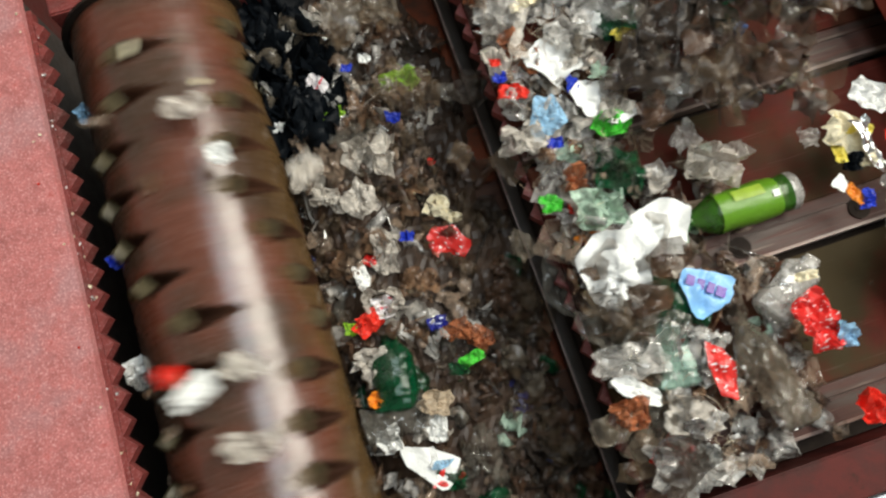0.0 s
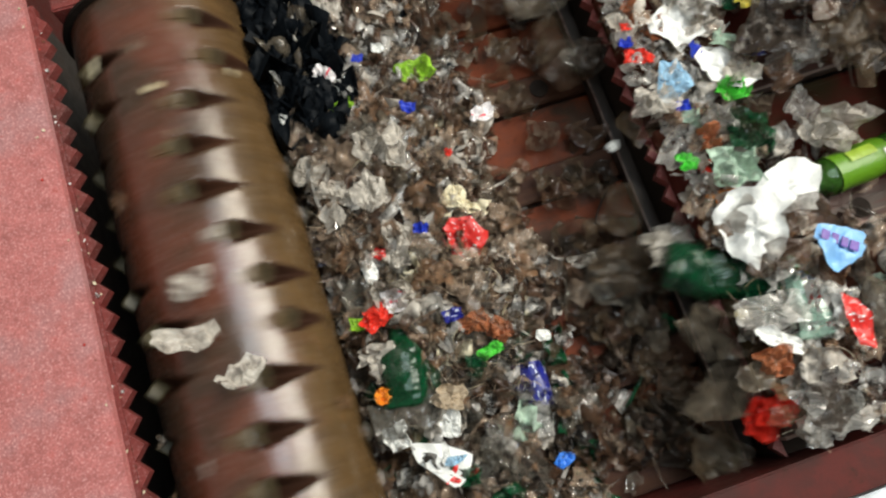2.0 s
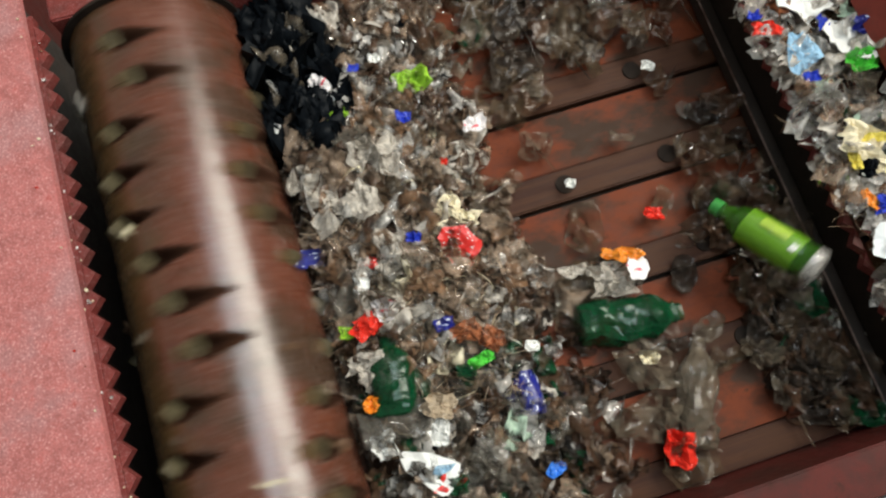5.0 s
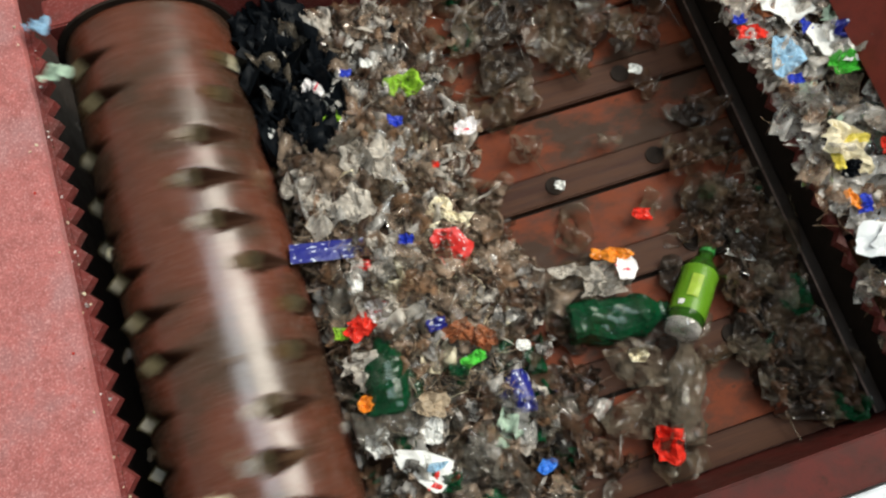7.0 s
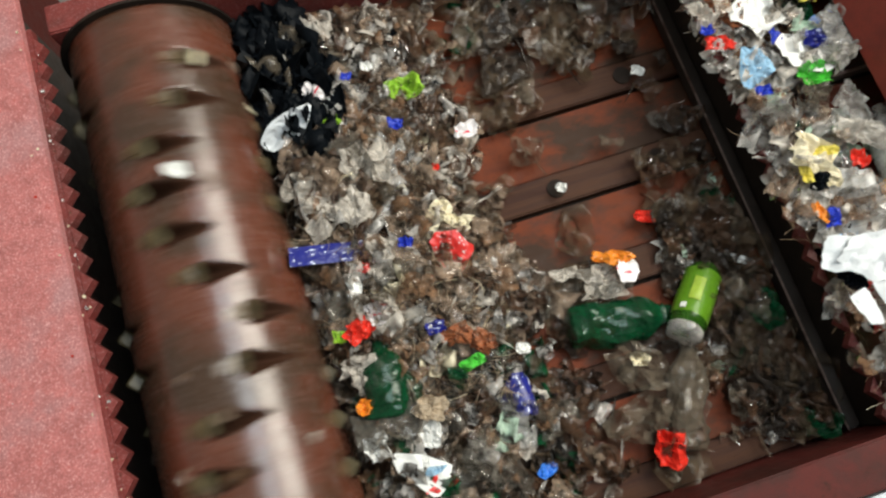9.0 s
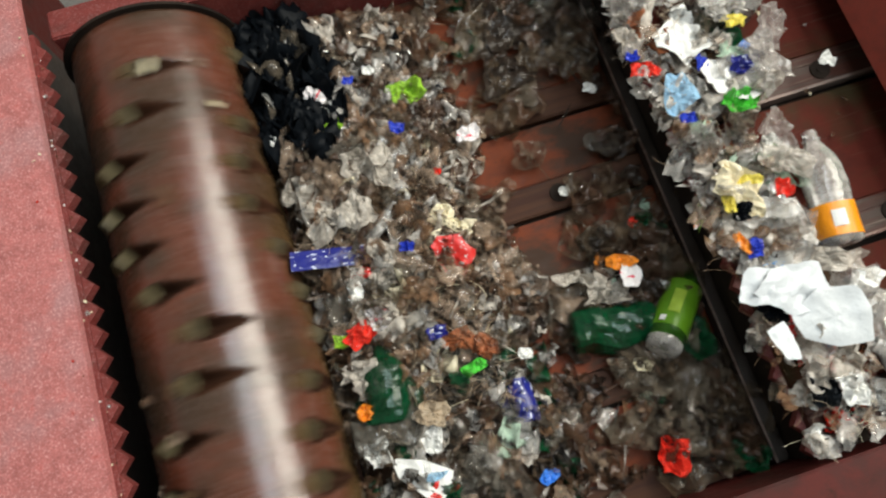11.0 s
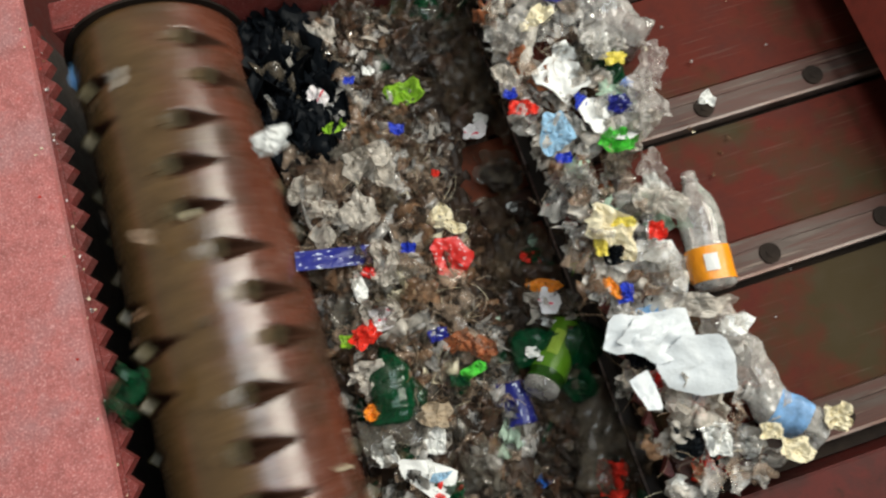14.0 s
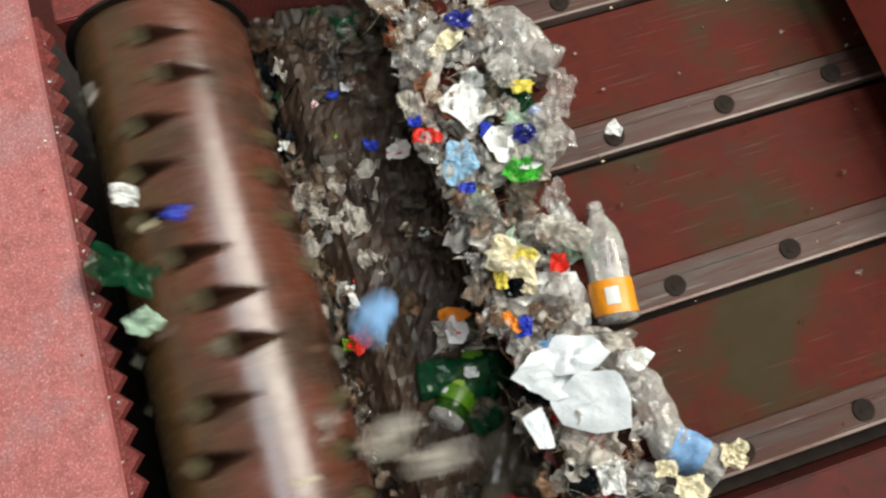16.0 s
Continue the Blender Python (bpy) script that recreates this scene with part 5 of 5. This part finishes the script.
    scrap('film_scrap', 0.253, 0.250, 0.078, 0.062, 0.057, -19, 'milky_film', 0.6, 'crumpled milky translucent film scrap sliding off the pusher ram', first_ride(0.253, 0.250))
    scrap('film_scrap', 0.100, 0.250, 0.078, 0.093, 0.056, -18, 'milky_film', 0.6, 'crumpled milky translucent film scrap sliding off the pusher ram', first_ride(0.100, 0.250))
    scrap('film_scrap', 0.317, 0.372, 0.078, 0.048, 0.029, -8, 'yellow_film', 0.4, 'torn yellow film scrap sliding off the pusher ram', first_ride(0.317, 0.372))
    scrap('film_scrap', 0.096, 0.390, 0.078, 0.022, 0.017, -18, 'red_film', 0.4, 'crumpled bright red film scrap sliding off the pusher ram', first_ride(0.096, 0.390))
    scrap('film_scrap', 0.151, 0.158, 0.078, 0.056, 0.046, -18, 'rust_film', 0.6, 'crumpled rusty brown film scrap sliding off the pusher ram', first_ride(0.151, 0.158))
    scrap('film_scrap', 0.614, 0.068, 0.078, 0.035, 0.116, 7, 'foil', 0.47, 'crumpled shiny silver foil strip sliding off the pusher ram', first_ride(0.614, 0.068))
    scrap('film_scrap', 0.653, 0.146, 0.078, 0.069, 0.049, -50, 'white', 0.4, 'torn white plastic film scrap sliding off the pusher ram', first_ride(0.653, 0.146))
    scrap('film_scrap', 0.361, 0.271, 0.078, 0.115, 0.096, -19, 'clear', 0.5, 'crumpled clear glossy plastic film scrap sliding off the pusher ram', first_ride(0.361, 0.271))
    scrap('film_scrap', 0.539, 0.023, 0.078, 0.023, 0.029, -19, 'white', 0.22, 'torn white plastic film scrap sliding off the pusher ram', first_ride(0.539, 0.023))
    scrap('film_scrap', 0.525, 0.107, 0.078, 0.038, 0.038, -19, 'clear', 0.5, 'crumpled clear glossy plastic film scrap sliding off the pusher ram', first_ride(0.525, 0.107))
    scrap('film_scrap', 0.224, 0.403, 0.078, 0.087, 0.057, -19, 'clear', 0.6, 'crumpled clear glossy plastic film scrap sliding off the pusher ram', first_ride(0.224, 0.403))


def bottles():
    bottle(0.226, -0.048, -0.120, 0.193, 0.081, -9, 'green_pet', 'none', 'none', 0.5, 'crushed dark green plastic drink bottle without label on the floor', floor_ride(0.226, -0.048, -0.12, 0.2))
    bottle(-0.209, -0.023, -0.050, 0.133, 0.074, 80, 'green_pet', 'none', 'none', 0.35, 'crushed dark green plastic drink bottle without label on the floor', pile_ride(-0.209, -0.023))
    bottle(-0.002, -0.109, -0.120, 0.203, 0.059, 83, 'clear', 'blue_label', 'none', 0.5, 'crushed clear plastic drink bottle with blue label on the floor', pile_ride(-0.002, -0.109))
    bottle(0.292, -0.206, -0.120, 0.197, 0.068, 67, 'grey_film', 'none', 'none', 0.5, 'crushed dirty translucent plastic drink bottle without label on the floor', floor_ride(0.292, -0.206, -0.12, 0.33))
    bottle(-0.093, -0.192, -0.120, 0.180, 0.080, 43, 'clear', 'none', 'none', 0.6, 'crushed clear plastic drink bottle without label on the floor', pile_ride(-0.093, -0.192))
    bottle(-0.215, -0.098, -0.050, 0.141, 0.063, 2, 'haze_film', 'none', 'none', 0.6, 'crushed cloudy plastic drink bottle without label on the floor', pile_ride(-0.215, -0.098))
    bottle(0.276, 0.051, 0.035, 0.205, 0.069, 80, 'clear', 'orange_label', 'none', 0.15, 'clear plastic drink bottle with orange label on the ram', ram_ride(0.276, 0.5))
    bottle(0.261, 0.478, 0.035, 0.185, 0.086, 129, 'clear', 'none', 'none', 0.5, 'crushed clear plastic drink bottle without label on the ram', ram_ride(0.261, 0.05))
    bottle(0.260, -0.181, 0.035, 0.172, 0.060, 98, 'clear', 'none', 'none', 0.5, 'crushed clear plastic drink bottle without label on the ram', ram_ride(0.260, 0.5))
    bottle(0.280, -0.260, 0.035, 0.136, 0.066, 133, 'clear', 'sky_label', 'none', 0.5, 'crushed clear plastic drink bottle with sky label on the ram', ram_ride(0.280, 0.5))
    bottle(0.393, 0.044, 0.035, 0.205, 0.066, 179, 'lime_pet', 'green_label', 'green_cap', 0.1, 'lime green plastic drink bottle with green label on the ram', drop_ride(0.393, 0.044))
    bottle(0.205, -0.126, 0.035, 0.138, 0.074, 82, 'mint_pet', 'none', 'none', 0.5, 'crushed pale green plastic drink bottle without label on the ram', first_ride(0.205, -0.126))
    bottle(0.420, -0.104, 0.035, 0.123, 0.062, 33, 'clear', 'none', 'none', 0.6, 'crushed clear plastic drink bottle without label on the ram', first_ride(0.420, -0.104))
    bottle(0.499, 0.374, 0.035, 0.100, 0.050, -52, 'green_pet', 'none', 'blue_cap', 0.5, 'crushed dark green plastic drink bottle without label on the ram', first_ride(0.499, 0.374))


def flyers():
    resting_strip(-0.247, 0.457, -0.025)
    flyer('red_film', 0.045, 0.035, (0.0, -0.521, 0.059, 0.10), (1.5, -0.504, 0.253, 0.10))
    flyer('white', 0.085, 0.045, (0.0, -0.496, 0.024, 0.10), (1.5, -0.322, 0.188, 0.10), (3.0, -0.571, 0.165, 0.10), (8.5, -0.343, -0.109, 0.10), (14.0, -0.279, 0.391, 0.10))
    flyer('milky_film', 0.11, 0.05, (0.0, -0.429, -0.076, 0.10), (1.5, -0.448, 0.051, 0.10), (2.0, -0.497, 0.103, 0.10), (14.5, -0.349, 0.001, 0.10), (16.0, -0.352, -0.060, 0.02))
    flyer('milky_film', 0.09, 0.06, (0.0, -0.416, 0.037, 0.10), (1.5, -0.389, -0.011, 0.10), (2.0, -0.432, 0.029, 0.10), (16.0, -0.247, -0.103, 0.02))
    flyer('clear_tan', 0.04, 0.03, (0.0, -0.541, 0.485, 0.10), (1.0, -0.574, 0.221, 0.10), (2.5, -0.462, 0.348, 0.10), (7.5, -0.508, -0.045, 0.10), (14.0, -0.510, 0.297, 0.10))
    flyer('white', 0.05, 0.04, (0.0, -0.370, 0.372, 0.10), (3.0, -0.461, -0.080, 0.10), (3.5, -0.524, 0.498, 0.10), (9.0, -0.425, 0.387, 0.10), (16.0, -0.531, 0.366, 0.10))
    flyer('sky_film', 0.05, 0.045, (0.5, -0.551, 0.540, 0.10), (1.0, -0.272, 0.431, 0.10), (7.0, -0.591, 0.707, 0.10), (12.5, -0.257, 0.378, 0.10))
    flyer('blue_film', 0.05, 0.035, (0.5, -0.485, 0.257, 0.10), (4.0, -0.409, 0.199, 0.10), (16.0, -0.459, 0.314, 0.10))
    flyer('mint_film', 0.06, 0.05, (1.5, -0.556, 0.302, 0.10), (7.0, -0.580, 0.609, 0.10), (16.0, -0.544, 0.161, 0.10))
    flyer('green_pet', 0.13, 0.075, (14.0, -0.584, 0.067, 0.10), (14.5, -0.201, 0.185, 0.02), (16.0, -0.559, 0.248, 0.10))
    flyer('lime_film', 0.06, 0.03, (1.5, -0.259, 0.485, 0.10), (15.5, -0.506, 0.123, 0.10))
    flyer('milky_film', 0.09, 0.05, (0.0, -0.402, 0.469, 0.10), (2.0, -0.469, 0.182, 0.10), (16.0, -0.182, -0.158, 0.02))
    flyer('cream', 0.05, 0.03, (1.0, -0.601, 0.176, 0.10), (1.5, -0.586, 0.031, 0.10), (4.0, -0.349, 0.091, 0.10), (15.5, -0.435, 0.173, 0.10))
    flyer('sky_label', 0.06, 0.06, (15.5, -0.434, 0.023, 0.10), (16.0, -0.215, 0.082, 0.02))
    flyer('white', 0.08, 0.04, (0.5, -0.486, 0.069, 0.10), (4.0, -0.481, 0.495, 0.10), (13.0, -0.481, 0.511, 0.10))
    flyer('blue_label', 0.09, 0.035, (1.0, -0.576, 0.098, 0.10), (3.8, -0.536, 0.253, 0.10), (15.0, -0.216, 0.144, 0.02))
    flyer('red_film', 0.035, 0.03, (8.5, -0.396, 0.120, 0.10), (14.5, -0.554, 0.181, 0.10))
    flyer('milky_film', 0.08, 0.05, (1.0, -0.526, -0.045, 0.10), (2.5, -0.307, 0.130, 0.10), (15.5, -0.377, -0.003, 0.10))
    flyer('clear', 0.07, 0.05, (0.5, -0.641, 0.052, 0.10), (3.0, -0.530, 0.032, 0.10), (13.5, -0.536, 0.053, 0.10), (14.5, -0.474, 0.155, 0.10))
    flyer('milky_film', 0.07, 0.05, (0.0, -0.248, 0.302, 0.10), (0.5, -0.269, 0.218, 0.02), (1.0, -0.500, 0.357, 0.10))


# ---- flakes thrown up by the rotor ----
def flyer(material, w, h, *seen):
    """A flake that the drum carries round below, up behind the knife and over the top onto the heap."""
    COUNT[0] += 1
    k = COUNT[0]
    if w == h:
        # a torn-off cup: a thin tapered wall, open below
        bm = bmesh.new()
        tube(bm, [(0, h * 0.62), (0.1, h * 0.64), (0.5, h * 0.52), (0.9, h * 0.42), (1.0, h * 0.38)], w * 1.1, 0.25, k)
        me = bpy.data.meshes.new("torn_cup")
        bm.to_mesh(me)
        bm.free()
        me.materials.append(MATS[material])
        ob = tagged(new("torn_cup", me), "torn pale blue plastic cup tossed by the rotor", "cup")
    else:
        ob = tagged(new("flying_flake", flake_mesh("flying_flake", w, h, 0.4, 300 + k, material)), "torn %s flake thrown over the rotor" % material.replace("_film", " film").replace("_", " "), "plastic scrap", "flying flakes")
    way = []
    for t, x, y, z in seen:
        before = (t - 0.22, AXIS_X - 0.150, y + 0.05, AXIS_Z + 0.05)
        after = (t + 0.30, AXIS_X + 0.175, y - 0.06, AXIS_Z - 0.045)
        if before[0] > 0 and (not way or before[0] > way[-1][0] + 0.1):
            if way:
                lo, hi = way[-1][0], before[0]
                gap = min(0.25, (hi - lo) / 3)
                way.append((lo + gap, AXIS_X, y, AXIS_Z - R - 0.05))
                way.append((hi - gap, AXIS_X, y, AXIS_Z - R - 0.05))
            way.append(before)
        elif way and way[-1][0] >= t - 0.1:
            way.pop()
        way.append((t, x, y, z))
        if after[0] < 16:
            way.append(after)
    if way[0][0] > 0.4:
        under = (AXIS_X, way[0][2], AXIS_Z - R - 0.05)
        way = [(0.0, *under), (way[0][0] - 0.25, *under)] + way
    way = [(0.0, *way[0][1:])] + [p for p in way if p[0] > 0.05]
    if way[-1][0] < 15.6:
        way.append((way[-1][0] + 0.25, AXIS_X, way[-1][2], AXIS_Z - R - 0.05))
    way.append((16.0, *way[-1][1:])) if way[-1][0] < 15.95 else None
    FLIGHTS.append((ob, [(t, pose(x, y, z, 35 * math.sin(n * 1.9 + k), 30 * math.sin(n * 2.3 + k), 40 * math.sin(n * 1.3 + k))) for n, (t, x, y, z) in enumerate(way)]))


FLIGHTS = []


def resting_strip(x, y, z):
    """A torn white strip that is thrown up, rests on the black film for two seconds and is drawn in again."""
    ob = tagged(new("film_strip", flake_mesh("film_strip", 0.115, 0.050, 0.3, 611, "white_sheet")), "torn white film strip resting on the black film", "plastic scrap")
    lie, under = pose(x, y, z, 18, -12, 22), pose(AXIS_X, y, AXIS_Z - R - 0.05, 10, 0, 0)
    over = pose(AXIS_X + 0.02, y + 0.04, 0.11, -20, 15, -20)
    FLIGHTS.append((ob, [(0.0, under), (7.0, under), (7.2, over), (7.4, lie), (9.3, lie), (9.8, pose(x - 0.03, y, z - 0.10, 40, -12, 22)), (10.2, under), (16.0, under)]))


def motions():
    """Every keyed thing of the place."""
    walk(rotor, [(k * 0.1, pose(AXIS_X, 0, AXIS_Z, 0, 121.6 + 52.48 * k, 0)) for k in range(161)])
    coarse = sorted(set(TRAVEL_T + [0.25, 0.75, 1.25, 1.75, 2.25, 2.75, 3.25, 3.75, 4.25, 4.5, 4.75, 5.0, 5.5, 10.0]))
    for ob, m, ride in MOVERS:
        rows = []
        for t in coarse:
            dx, dy, dz, turn, *rest = ride(t)
            tilt = rest[0] if rest else turn * 0.3
            rows.append((t, Matrix.Translation((dx, dy, dz)) @ m @ pose(0, 0, 0, 0, tilt, turn * 0.7)))
        walk(ob, rows)
    for ob, rows in FLIGHTS:
        walk(ob, rows)


build_setting()
build_floor()
build_ram()
rotor = build_rotor()
build_heap()
build_litter()
floor_scraps()
ram_scraps()
first_scraps()
bottles()
flyers()
motions()
